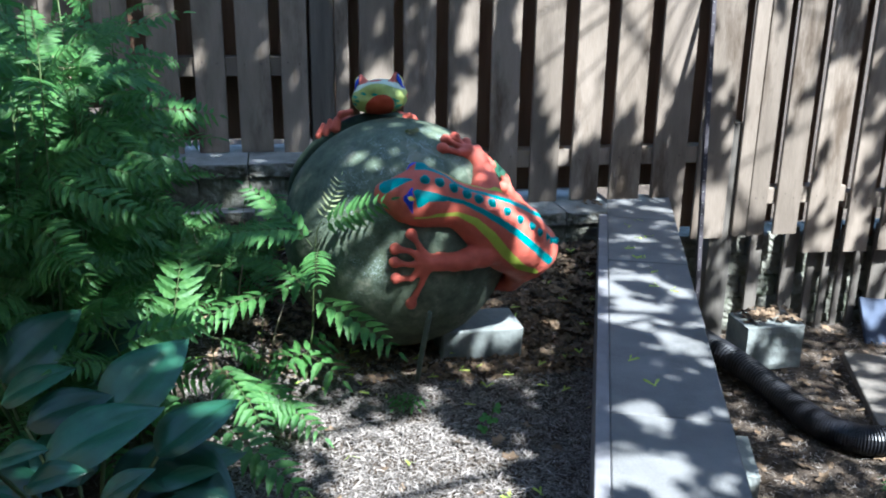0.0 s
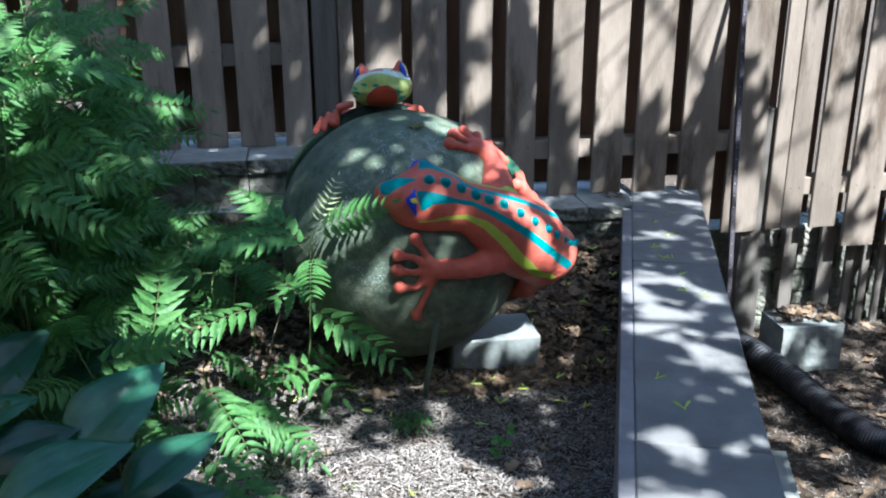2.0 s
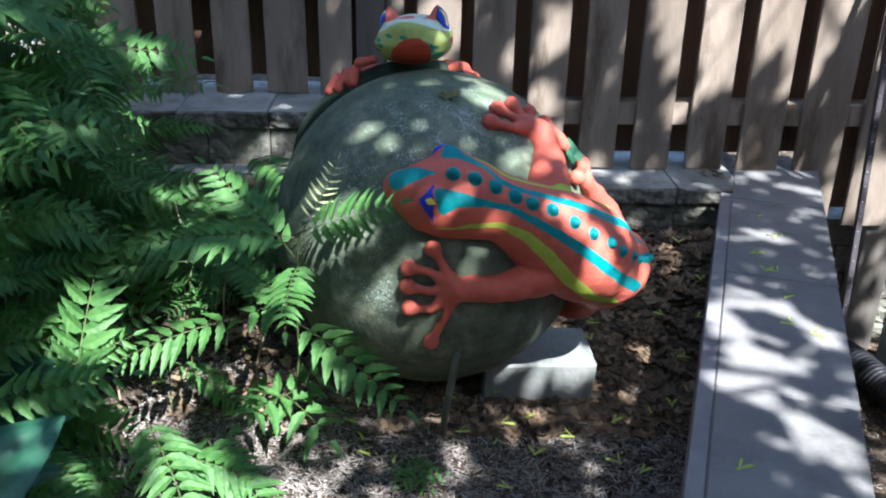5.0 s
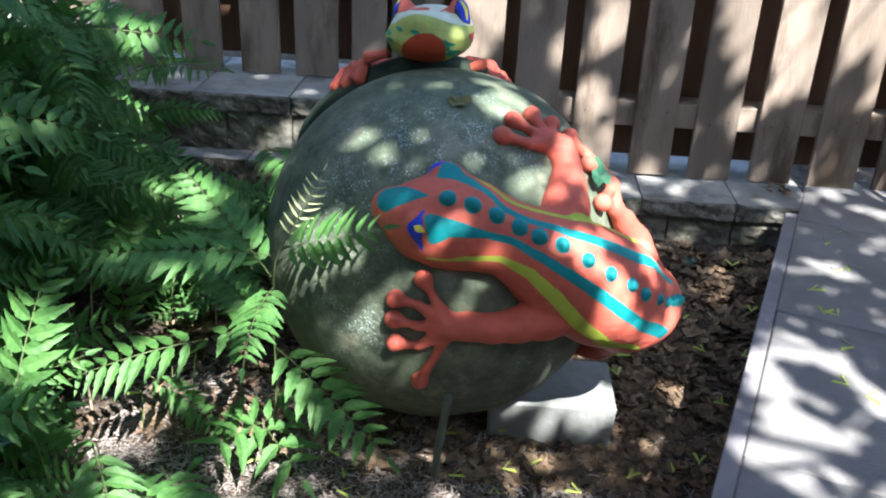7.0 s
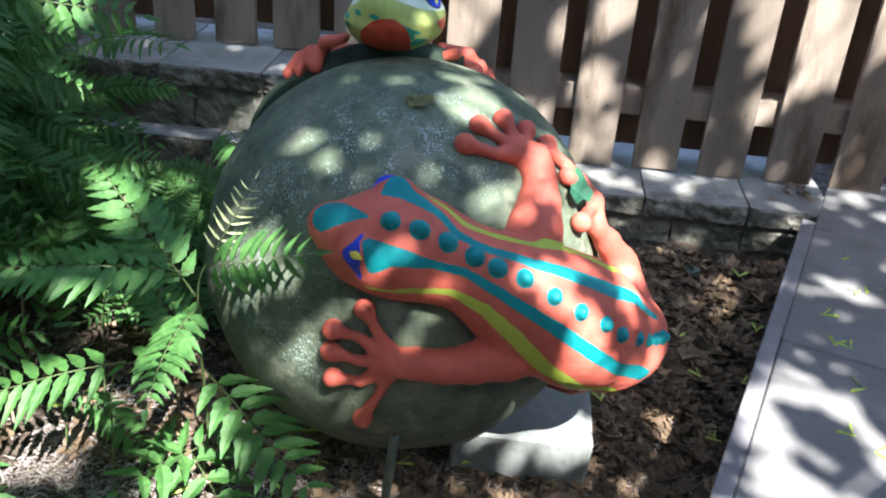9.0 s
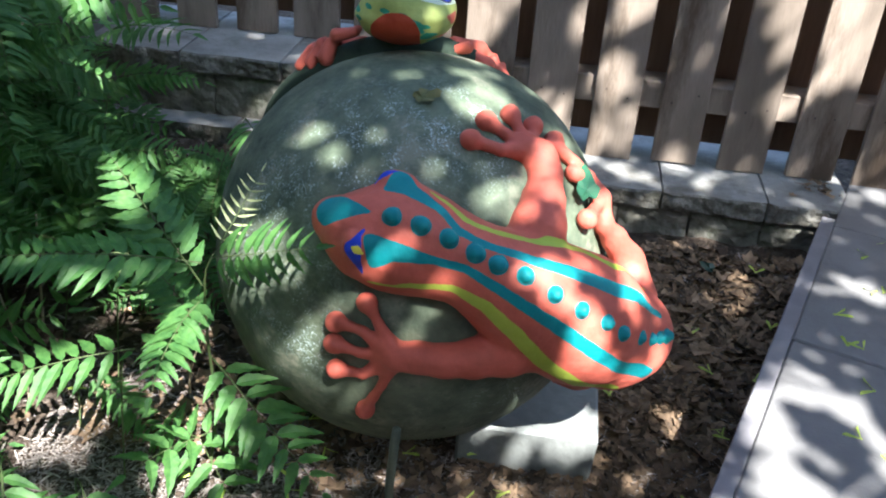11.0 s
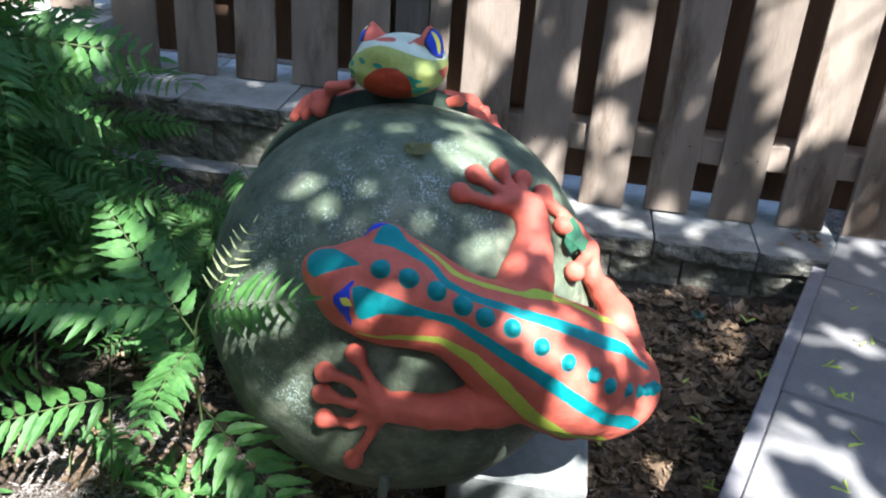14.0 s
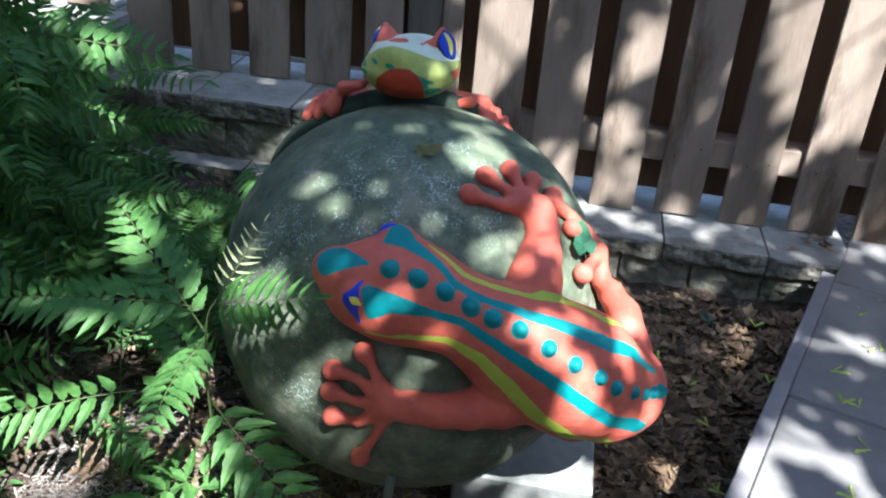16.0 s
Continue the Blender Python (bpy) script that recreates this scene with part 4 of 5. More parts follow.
# low arching leaves at the bed's edge
low = empty("false_spirea", "low false spirea with long arching green leaves over the mulch", "shrub", "false spirea shrubs")
foot = Vector((-1.72, -1.35, ground_z(-1.72, -1.35)))
for i, (a, b) in enumerate((((-1.69, -1.02, 0.36), (-1.97, -1.07, 0.33)), ((-1.53, -1.33, 0.372), (-1.78, -1.41, 0.315)), ((-1.72, -1.2, 0.19), (-1.55, -1.25, 0.06)), ((-1.8, -1.57, 0.33), (-1.765, -1.42, 0.58)), ((-2.02, -0.42, 0.6), (-1.7, -0.58, 0.69)), ((-1.95, -0.52, 0.53), (-1.72, -0.5, 0.54)), ((-1.83, -1.06, 0.2), (-1.83, -0.92, 0.44)),
                            ((-1.71, -1.56, 0.2), (-1.44, -1.56, 0.08)), ((-1.67, -1.78, 0.2), (-1.46, -1.93, 0.06)),
                            ((-1.62, -0.5, 0.46), (-1.4, -0.8, 0.42)), ((-1.7, -1.5, 0.24), (-1.56, -1.75, 0.12)), ((-1.6, -1.45, 0.16), (-1.4, -1.62, 0.05)))):
    a = Vector(a)
    cane(low, [Vector((a.x * 0.7 + foot.x * 0.3, a.y * 0.7 + foot.y * 0.3, ground_z(a.x, a.y) - 0.02)), a.lerp(foot, 0.15), a], 0.002)
    frond_to(low, a, b, BIG_FROND if i == 1 else FRONDS[i % 5])
r = random.Random(4)
for i in range(22):
    x, y = r.uniform(-2.85, -2.12), r.uniform(-1.45, -0.4)
    shrub((x, y), (r.uniform(-0.05, 0.2), r.uniform(-0.15, 0.05)), r.uniform(0.5, 1.2) if x < -2.4 else r.uniform(0.35, 0.72), 11, 0.29, i)
for i in range(9):
    x, y = r.uniform(-2.8, -2.35), r.uniform(-1.45, -0.7)
    shrub((x, y), (r.uniform(0.05, 0.25), r.uniform(-0.15, 0.0)), r.uniform(0.95, 1.3), 12, 0.3, 70 + i)
for i in range(15):
    x, y = r.uniform(-2.4, -1.65), r.uniform(-0.85, -0.42)
    shrub((x, y), (r.uniform(-0.06, 0.1), r.uniform(-0.12, 0.04)), r.uniform(0.06, 0.16), 6, 0.2, 40 + i, "low false spirea with fresh green pinnate leaves")
for i in range(18):
    x, y = r.uniform(-2.5, -2.05), r.uniform(-1.4, -0.65)
    shrub((x, y), (r.uniform(-0.03, 0.1), r.uniform(-0.05, 0.1)), r.uniform(0.75, 1.2), 13, 0.29, 140 + i, "tall false spirea cane with arching green pinnate leaves")
for i in range(6):
    x, y = r.uniform(-2.28, -2.06), r.uniform(-0.95, -0.6)
    shrub((x, y), (r.uniform(0.0, 0.12), r.uniform(-0.1, 0.0)), r.uniform(0.7, 1.0), 10, 0.31, 240 + i, "tall false spirea cane with arching green pinnate leaves")
for i in range(3):
    x, y = r.uniform(-2.2, -1.98), r.uniform(-0.75, -0.42)
    shrub((x, y), (r.uniform(0.0, 0.15), r.uniform(-0.1, 0.02)), r.uniform(0.28, 0.42), 8, 0.24, 120 + i)
for i in range(7):
    x, y = r.uniform(-1.8, -1.46), r.uniform(-0.62, -0.38)
    shrub((x, y), (r.uniform(-0.04, 0.04), r.uniform(-0.06, 0.0)), r.uniform(0.03, 0.08), 5, 0.16, 160 + i, "low false spirea with fresh green pinnate leaves")


for i in range(12):
    x, y = r.uniform(-2.4, -2.02), r.uniform(-1.7, -1.35)
    shrub((x, y), (r.uniform(-0.05, 0.05), r.uniform(-0.05, 0.05)), r.uniform(0.85, 1.3), 12, 0.28, 180 + i, "tall false spirea cane with arching green pinnate leaves")
for i in range(8):
    x, y = r.uniform(-2.12, -1.88), r.uniform(-1.68, -1.35)
    shrub((x, y), (r.uniform(-0.08, 0.05), r.uniform(-0.06, 0.03)), r.uniform(0.28, 0.5), 8, 0.26, 210 + i)


def hosta_leaf_mesh(seed):
    """A broad ribbed leaf one metre long along +x."""
    bm = bmesh.new()
    nu, nv = 14, 32
    grid = []
    for i in range(nu + 1):
        t = i / nu
        w = 0.33 * math.sin(math.pi * t ** 0.72) ** 0.85 if 0 < t < 1 else 0.003
        row = []
        for j in range(nv + 1):
            s = j / nv * 2 - 1
            z = 0.2 * t - 0.36 * t * t + 0.32 * abs(s) * w - 0.25 * s * s * w + 0.0016 * math.cos(s * 22) * math.sin(math.pi * t) + 0.012 * math.sin(t * 8 + s * 3 + seed)
            row.append(bm.verts.new((t, s * w, z)))
        grid.append(row)
    for i in range(nu):
        for j in range(nv):
            bm.faces.new((grid[i][j], grid[i + 1][j], grid[i + 1][j + 1], grid[i][j + 1]))
    me = bpy.data.meshes.new("leaf")
    bm.to_mesh(me)
    bm.free()
    me.materials.append(M_HOSTA)
    me.polygons.foreach_set("use_smooth", [True] * len(me.polygons))
    return me


HOSTA = [hosta_leaf_mesh(i) for i in range(3)]


def hosta(base, leaves, seed, extra):
    r = random.Random(seed)
    p = empty("hosta", "hosta with broad blue-green ribbed leaves", "hosta plant", "hostas")
    b = Vector((*base, ground_z(*base)))
    leaves = list(leaves)
    for i in range(extra):
        yaw = i * 2.4 + seed
        q = b + Vector((0.1 * math.cos(yaw), 0.1 * math.sin(yaw), r.uniform(0.14, 0.26)))
        leaves.append((q, q + Vector((0.25 * math.cos(yaw), 0.25 * math.sin(yaw), r.uniform(-0.06, 0.06)))))
    for i, (u, v) in enumerate(leaves):
        u, v = Vector(u), Vector(v)
        part("stalk", tube(smooth_path([b, b.lerp(u, 0.6) + Vector((0, 0, 0.03)), u], 4), 0.005, 6), M_STEM, p, smooth=True)
        ob = frond_to(p, u, v, HOSTA[i % 3], r.uniform(-0.35, 0.35))
        ob.name = "leaf"


hosta((-1.92, -2.12), (((-1.99, -2.12, 0.31), (-1.77, -1.99, 0.36)), ((-1.9, -1.94, 0.31), (-1.73, -1.78, 0.43)), ((-1.78, -2.07, 0.29), (-1.61, -1.94, 0.34)), ((-2.06, -1.97, 0.33), (-1.89, -1.91, 0.36)),
                       ((-2.08, -2.16, 0.35), (-1.96, -2.19, 0.39)), ((-2.0, -2.23, 0.34), (-1.88, -2.25, 0.37)), ((-1.85, -2.32, 0.34), (-1.75, -2.29, 0.39)), ((-1.79, -2.0, 0.25), (-1.62, -2.13, 0.19))), 1, 7)
hosta((-2.12, -1.72), (((-2.16, -1.76, 0.34), (-2.0, -1.62, 0.46)), ((-2.13, -1.89, 0.35), (-1.97, -1.86, 0.41)), ((-2.06, -1.6, 0.29), (-1.84, -1.51, 0.37))), 2, 8)
hosta((-2.2, -2.15), (), 3, 8)


# ---- dry stems standing among the shrubs ----
for i, (x, y, h, dx, dy) in enumerate(((-1.93, -1.0, 0.3, 0.03, 0.01), (-1.78, -0.75, 0.24, -0.02, 0.02), (-2.02, -0.62, 0.34, 0.04, 0.0), (-1.66, -0.9, 0.2, 0.03, -0.02), (-1.85, -1.2, 0.26, -0.03, 0.02), (-1.55, -1.1, 0.18, 0.05, -0.03))):
    z = ground_z(x, y)
    stem = link("dry_stem", tube(smooth_path([(x, y, z - 0.02), (x + dx * 0.4, y + dy, z + h * 0.5), (x + dx, y + dy, z + h)], 4), [0.003 - 0.0001 * k for k in range(9)], 6), M_TWIG, smooth=True)
    tagged(stem, "thin pale dead stem standing in the mulch", "dry stem", "dry stems")


# ---- litter ----
def scatter(name, label, material, count, seed, spot, shape):
    """Many small loose pieces lying on the ground, as one object."""
    r = random.Random(seed)
    verts, faces = [], []
    while count:
        at = spot(r)
        if at is None:
            continue
        count -= 1
        x, y = at
        z = ground_z(x, y)
        m = Matrix.Translation((x, y, z + r.uniform(0.002, 0.014))) @ Euler((r.gauss(0, 0.2), r.gauss(0, 0.2), r.uniform(0, 6.28))).to_matrix().to_4x4()
        k = len(verts)
        v, f = shape(r)
        verts += [m @ Vector(q) for q in v]
        faces += [tuple(k + i for i in q) for q in f]
    me = bpy.data.meshes.new(name)
    me.from_pydata(verts, [], faces)
    me.materials.append(material)
    tagged(new(name, me), label, "litter", kind="stuff")


def chip(r):
    l, w, h = 0.003 + 0.017 * r.random() ** 3, r.uniform(0.0006, 0.0021), r.uniform(0.0006, 0.002)
    b = r.uniform(-0.15, 0.15) * l
    return [(-l, -w, 0), (-l, w, 0), (0, w, h + b), (0, -w, h + b), (l, w * 0.6, 0), (l, -w * 0.6, 0), (0, 0, -h)], [(0, 3, 2, 1), (3, 5, 4, 2), (0, 1, 6), (1, 2, 6), (0, 6, 3), (3, 6, 5), (6, 2, 4), (6, 4, 5)]


def dead_leaf(r):
    """A curled, lobed dry leaf."""
    l = r.uniform(0.013, 0.044)
    c = r.uniform(-0.5, 0.8)
    rim = []
    for i in range(10):
        a = i / 10 * math.tau
        k = l * (1.0 if i % 2 == 0 else r.uniform(0.5, 0.75)) * (0.65 + 0.35 * abs(math.cos(a)))
        x, y = k * math.cos(a), k * math.sin(a) * 0.75
        rim.append((x, y, c * y * y / l * 2 + r.uniform(-0.08, 0.16) * abs(x)))
    return [(0, 0, 0)] + rim, [(0, i + 1, (i + 1) % 10 + 1) for i in range(10)]


def in_bed(r):
    x, y = r.uniform(-2.6, 0.1), r.uniform(-2.5, -0.27)
    return (x, y) if side_of_wall(x, y) < -0.035 else None


def in_back(r):
    x, y = r.uniform(-1.75, 0.0), r.uniform(-1.25, -0.26)
    return (x, y) if side_of_wall(x, y) < -0.035 and r.random() < (1.0 if x > -0.95 else 0.35) else None


def in_front(r):
    x, y = r.uniform(-1.8, -0.4), r.uniform(-2.4, -1.05)
    return (x, y) if side_of_wall(x, y) < -0.035 else None


def low_side(r):
    x, y = r.uniform(-0.5, 1.9), r.uniform(-2.0, 0.1)
    return (x, y) if side_of_wall(x, y) > 0.3 else None


scatter("wood_chips", "shredded grey-brown wood mulch", M_CHIP, 38000, 1, in_front, chip)
scatter("wood_chips", "shredded grey-brown wood mulch under the plants", M_CHIP, 7000, 2, in_bed, chip)
scatter("wood_chips", "shredded twigs and chips among the fallen leaves", M_CHIP, 5000, 7, in_back, chip)
scatter("leaf_litter", "dry brown fallen leaves covering the bed", M_LITTER, 5400, 3, in_back, dead_leaf)
scatter("leaf_litter", "scattered dry brown leaves among the mulch", M_LITTER, 110, 4, in_bed, dead_leaf)
scatter("wood_chips", "shredded wood mulch below the wall", M_CHIP, 9000, 5, low_side, chip)
scatter("leaf_litter", "dry leaves below the wall", M_LITTER, 500, 6, low_side, dead_leaf)


# ---- maple keys and small leaves ----
def maple_key(at, yaw, size=0.022, spread=0.9):
    bm = bmesh.new()
    for s in (1, -1):
        d = Vector((math.cos(s * spread), math.sin(s * spread), 0))
        n = Vector((-d.y, d.x, 0)) * s
        pts = [(0.0, 0.12), (0.25, 0.13), (0.5, 0.18), (0.8, 0.22), (1.0, 0.1)]
        lo = [bm.verts.new(d * size * t - n * size * 0.05 + Vector((0, 0, 0.0015 + 0.002 * t))) for t, _ in pts]
        hi = [bm.verts.new(d * size * t - n * size * w + Vector((0, 0, 0.003 + 0.004 * t))) for t, w in pts]
        for i in range(4):
            bm.faces.new((lo[i], lo[i + 1], hi[i + 1], hi[i]))
    ob = link("maple_key", bm, M_SEED)
    ob.matrix_world = pose(*at, 0, 0, yaw)
    tagged(ob, "yellow-green winged maple seed fallen on the slab", "maple seed", "maple seeds")


for i, (x, y) in enumerate(((-0.202, -0.728), (-0.2, -0.85), (-0.165, -0.855), (-0.175, -0.994), (-0.071, -0.595), (0.011, -0.336), (-0.06, -0.57), (-0.221, -1.185), (-0.57, -1.7), (-0.56, -1.86), (-0.24, -1.15), (-0.05, -0.43))):
    maple_key((x, y, 0.2545), 47 * i + 20, 0.036 if i % 3 else 0.042, 0.5 + 0.12 * (i % 4))
rr = random.Random(8)
for i in range(60):
    at = None
    while at is None:
        at = in_back(rr) if i < 30 else in_front(rr)
    maple_key((*at, ground_z(*at) + 0.03), 77 * i, 0.036, 0.4 + 0.1 * (i % 4))


def small_leaf(name, at, n, size, material, label, lobes=5, yaw=0.0):
    bm = bmesh.new()
    c = bm.verts.new((0, 0, 0))
    rim = []
    for i in range(lobes * 4):
        a = i / (lobes * 4) * math.tau
        k = size * (0.55 + 0.45 * abs(math.cos(a * lobes / 2)) ** 0.7) * (0.75 + 0.25 * math.cos(a))
        rim.append(bm.verts.new((k * math.cos(a), k * math.sin(a) * 0.8, 0.25 * size * math.sin(a * 2 + 1) ** 2)))
    for i in range(len(rim)):
        bm.faces.new((c, rim[i], rim[(i + 1) % len(rim)]))
    ob = link(name, bm, material)
    ob.matrix_world = Matrix.Translation(at) @ Vector(n).to_track_quat("Z", "Y").to_matrix().to_4x4() @ pose(0, 0, 0, 0, 0, yaw)
    return tagged(ob, label, "leaf")


small_leaf("fallen_leaf", (-1.09, -1.088, 0.792), (0.05, -0.3, 0.95), 0.034, M_WILT, "wilted olive lobed leaf lying on the pot", 5, 20)
small_leaf("fallen_leaf", (-0.798, -1.075, 0.652), (0.45, -0.6, 0.7), 0.046, M_HOSTA, "dark green leaf caught beside the frog's foot", 3, 80)
small_leaf("fallen_leaf", (-0.42, -0.42, 0.16), (0.1, -0.4, 0.9), 0.03, M_HOSTA, "grey-green leaf lying on the dry litter", 3, 140)
seedling = empty("seedling", "tiny bright green seedling in the mulch", "seedling", at=(0, 0, 0))
for k, (dx, dy, dz) in enumerate(((0.0, 0.0, 0.045), (0.02, 0.01, 0.07), (-0.02, -0.01, 0.02), (-0.015, 0.005, 0.055))):
    lf = small_leaf("leaf", (-0.93 + dx, -1.59 + dy, dz), (0.1 * k - 0.2, -0.6, 0.7), 0.024, M_LEAF, "", 3, 70 * k)
    lf.parent = seedling
    del lf["category"]
part("stem", tube([(-0.93, -1.59, -0.01), (-0.928, -1.588, 0.03), (-0.92, -1.585, 0.1)], 0.0018, 5), M_STEM, seedling)
small = empty("seedling", "low green seedling beside the stake", "seedling")
for k in range(5):
    frond_to(small, (-1.15, -1.42, 0.03), (-1.15 + 0.06 * math.cos(k * 1.3), -1.42 + 0.06 * math.sin(k * 1.3), 0.035), BROAD_FROND)

# ---- beyond the slab wall ----
rod = empty("metal_post", "perforated grey metal post leaning against the fence", "metal post")
low_end, top_end = Vector((0.222, -0.57, -0.44)), Vector((0.418, -0.012, 1.31))
part("bar", tube([low_end, top_end], 0.013, 4), M_ROD, rod)
bm = bmesh.new()
for i in range(38):
    p = low_end.lerp(top_end, (i + 0.5) / 38) + Vector((-0.004, -0.0135, 0))
    ring = [bm.verts.new(p + Vector((0.0024 * math.cos(a), -0.0005, 0.003 * math.sin(a)))) for a in [math.tau * k / 8 for k in range(8)]]
    bm.faces.new(ring)
tagged(part("holes", bm, M_CAP, rod, "small pale punched holes"), kind="stuff")
tagged(link("concrete_block", rough_block(0.61, 0.9, -0.32, -0.12, -0.52, -0.3, 301, 0.006), (M_BLOCK, M_BLOCK)), "pale concrete block on the ground by the fence", "block")
near_block = link("concrete_block", rough_block(0.4, 0.53, -1.4, -1.12, -0.52, -0.3, 302, 0.006), (M_BLOCK, M_BLOCK))
near_block.matrix_world = pose(0, 0, 0, 0, 0, WALL_TURN)
tagged(near_block, "weathered concrete block standing against the wall", "block")
plank = link("plank", box(-0.11, 0.11, -0.35, 0.35, 0, 0.045, 0.004, 0.003), M_POST)
plank.matrix_world = pose(1.08, -0.7, -0.5, 2, 0, -22)
tagged(plank, "weathered brown plank lying on the mulch", "plank")
panel = link("panel", box(0, 0.35, 0, 0.02, 0, 0.27, 0.003, 0.001), M_PANEL)
panel.matrix_world = pose(1.385, -0.14, -0.53, -36, 8, 0)
tagged(panel, "blue-grey plastic panel leaning against the fence", "panel")
scatter_on = random.Random(31)
bm = bmesh.new()
for i in range(190):
    v, f = dead_leaf(scatter_on) if i % 3 == 0 else chip(scatter_on)
    m = pose(scatter_on.uniform(0.63, 0.89), scatter_on.uniform(-0.3, -0.14), -0.294 + 0.00016 * i, scatter_on.uniform(-14, 14), scatter_on.uniform(-14, 14), scatter_on.uniform(0, 360))
    vs = [bm.verts.new(m @ Vector(q)) for q in v]
    for q in f:
        bm.faces.new([vs[k] for k in q])
tagged(link("leaf_litter", bm, M_LITTER), "dry leaves and chips heaped on the concrete block", "litter", kind="stuff")
bm = bmesh.new()
for i in range(46):
    v, f = dead_leaf(scatter_on) if i % 4 == 0 else chip(scatter_on)
    m = pose(scatter_on.gauss(-0.1, 0.035), scatter_on.gauss(-0.075, 0.025), 0.257 + 0.0004 * i, scatter_on.uniform(-14, 14), scatter_on.uniform(-14, 14), scatter_on.uniform(0, 360)) @ Matrix.Scale(0.6, 4)
    vs = [bm.verts.new(m @ Vector(q)) for q in v]
    for q in f:
        bm.faces.new([vs[k] for k in q])
tagged(link("leaf_litter", bm, M_LITTER), "small heap of dry debris on the cap stones", "litter", kind="stuff")
ivy = empty("seedling", "small green weed beside the drain pipe", "seedling")
for k in range(6):
    frond_to(ivy, (0.62, -1.42, -0.46), (0.62 + 0.07 * math.cos(k * 1.1), -1.42 + 0.07 * math.sin(k * 1.1), -0.44), BROAD_FROND)


# ---- trees that shade the garden ----
ACROSS = TO_SUN.cross(Vector((0, 0, 1))).normalized()
UPWARD = ACROSS.cross(TO_SUN).normalized()


def sun_place(x, y, z):
    """Where a place lies across and up as the sun sees it."""
    return Vector((x, y, z)).dot(ACROSS), Vector((x, y, z)).dot(UPWARD)


# wide thin and thick parts of the crowns: a place under them, how wide, how much they add to or take from the leaves
BROAD = ((0.3, 0.0, 0.9, 0.4, -0.35), (0.9, 0.0, 0.5, 0.4, -0.3), (-1.9, 0.0, 0.9, 0.5, 1.2), (-0.4, -0.65, 0.1, 0.24, 1.2), (-1.95, -2.05, 0.35, 0.3, 2.2), (-1.7, -0.2, 0.45, 0.26, 1.1), (-1.42, 0.0, 0.9, 0.2, 1.1),
         (-1.2, -1.7, 0.0, 0.17, -0.9), (0.6, -0.9, -0.5, 0.3, -0.3), (-1.75, -1.4, 0.3, 0.16, -0.4), (-2.2, -1.1, 0.8, 0.36, 1.2), (-2.1, -1.5, 0.5, 0.25, 0.9), (-0.2, -0.8, 0.256, 0.16, 0.5), (-0.8, -1.55, 0.0, 0.15, 1.5))
# close clumps of leaves, by the place that they shade
OVER_POT = ((-1.296, -1.213, 0.655), (-1.198, -1.074, 0.788), (-1.126, -1.039, 0.805), (-1.201, -1.137, 0.76), (-1.1, -1.16, 0.765), (-1.29, -1.302, 0.465), (-1.225, -1.189, 0.717), (-1.052, -1.334, 0.506), (-0.99, -1.298, 0.3), (-1.185, -1.324, 0.333),
            (-1.33, -1.08, 0.7), (-1.2, -0.87, 0.85), (-1.207, -1.313, 0.311), (-1.148, -1.312, 0.282), (-1.012, -1.32, 0.347), (-1.36, -1.17, 0.6), (-1.319, -0.997, 0.75), (-1.248, -1.162, 0.728), (-0.925, -1.211, 0.654), (-0.913, -1.262, 0.303), (-1.19, -1.008, 0.804), (-1.285, -1.038, 0.762), (-1.137, -1.097, 0.789), (-1.08, -1.158, 0.759), (-1.331, -1.015, 0.738), (-1.208, -1.026, 0.797), (-1.157, -1.333, 0.353))
OVER_FROG = ((-1.152, -1.322, 0.702), (-1.051, -1.372, 0.657), (-1.092, -1.379, 0.634), (-0.998, -1.361, 0.598), (-0.873, -1.202, 0.691), (-0.885, -1.118, 0.743), (-0.997, -1.367, 0.451), (-0.822, -1.341, 0.487), (-0.728, -1.297, 0.448),
             (-0.891, -1.359, 0.563), (-0.913, -1.336, 0.488), (-0.949, -1.349, 0.636), (-0.911, -1.294, 0.659), (-0.803, -1.335, 0.481), (-1.063, -1.365, 0.471), (-1.088, -1.36, 0.419), (-1.12, -1.344, 0.459), (-0.916, -1.357, 0.601), (-0.867, -1.355, 0.546))
OVER_FENCE = ((-0.529, 0.0, 0.475), (-0.543, 0.0, 0.721), (-0.325, 0.0, 0.415), (-0.142, 0.0, 0.439), (0.038, 0.0, 0.463), (-0.927, 0.0, 0.678), (-0.556, 0.0, 0.905), (-0.732, 0.0, 0.614), (-0.92, 0.0, 0.5), (0.473, 0.0, 0.756), (-0.379, 0.0, 0.65), (-0.05, 0.0, 0.533), (0.264, 0.0, 0.578), (-0.854, 0.0, 1.011),
              (0.516, 0.0, 0.91), (1.139, 0.0, 0.907), (0.283, 0.0, 0.503), (-0.382, -0.096, 0.253), (-0.146, -0.099, 0.253))
OVER_GROUND = ((-0.811, -1.359, 0.013), (-0.82, -1.697, 0.01), (-1.154, -1.264, 0.013), (-0.973, -1.269, 0.0), (-0.906, -1.885, 0.013), (-0.8, -1.1, 0.05), (-0.87, -1.04, 0.116), (-0.78, -1.0, 0.116), (-0.9, -0.98, 0.11), (-0.543, -0.884, 0.035), (-0.903, -1.101, 0.073), (-0.038, -0.301, 0.253), (-0.242, -0.814, 0.256),
               (-0.174, -1.055, 0.256), (-0.516, -1.826, 0.256), (-0.574, -2.164, 0.257), (-0.535, -1.682, 0.256), (-0.361, -1.128, 0.256), (-0.113, -0.565, 0.256), (-0.175, -1.031, 0.256))
CLOSE = [(sun_place(*p), w) for places, w in ((OVER_POT, 0.06), (OVER_FROG, 0.05), (OVER_FENCE, 0.09), (OVER_GROUND, 0.08)) for p in places]
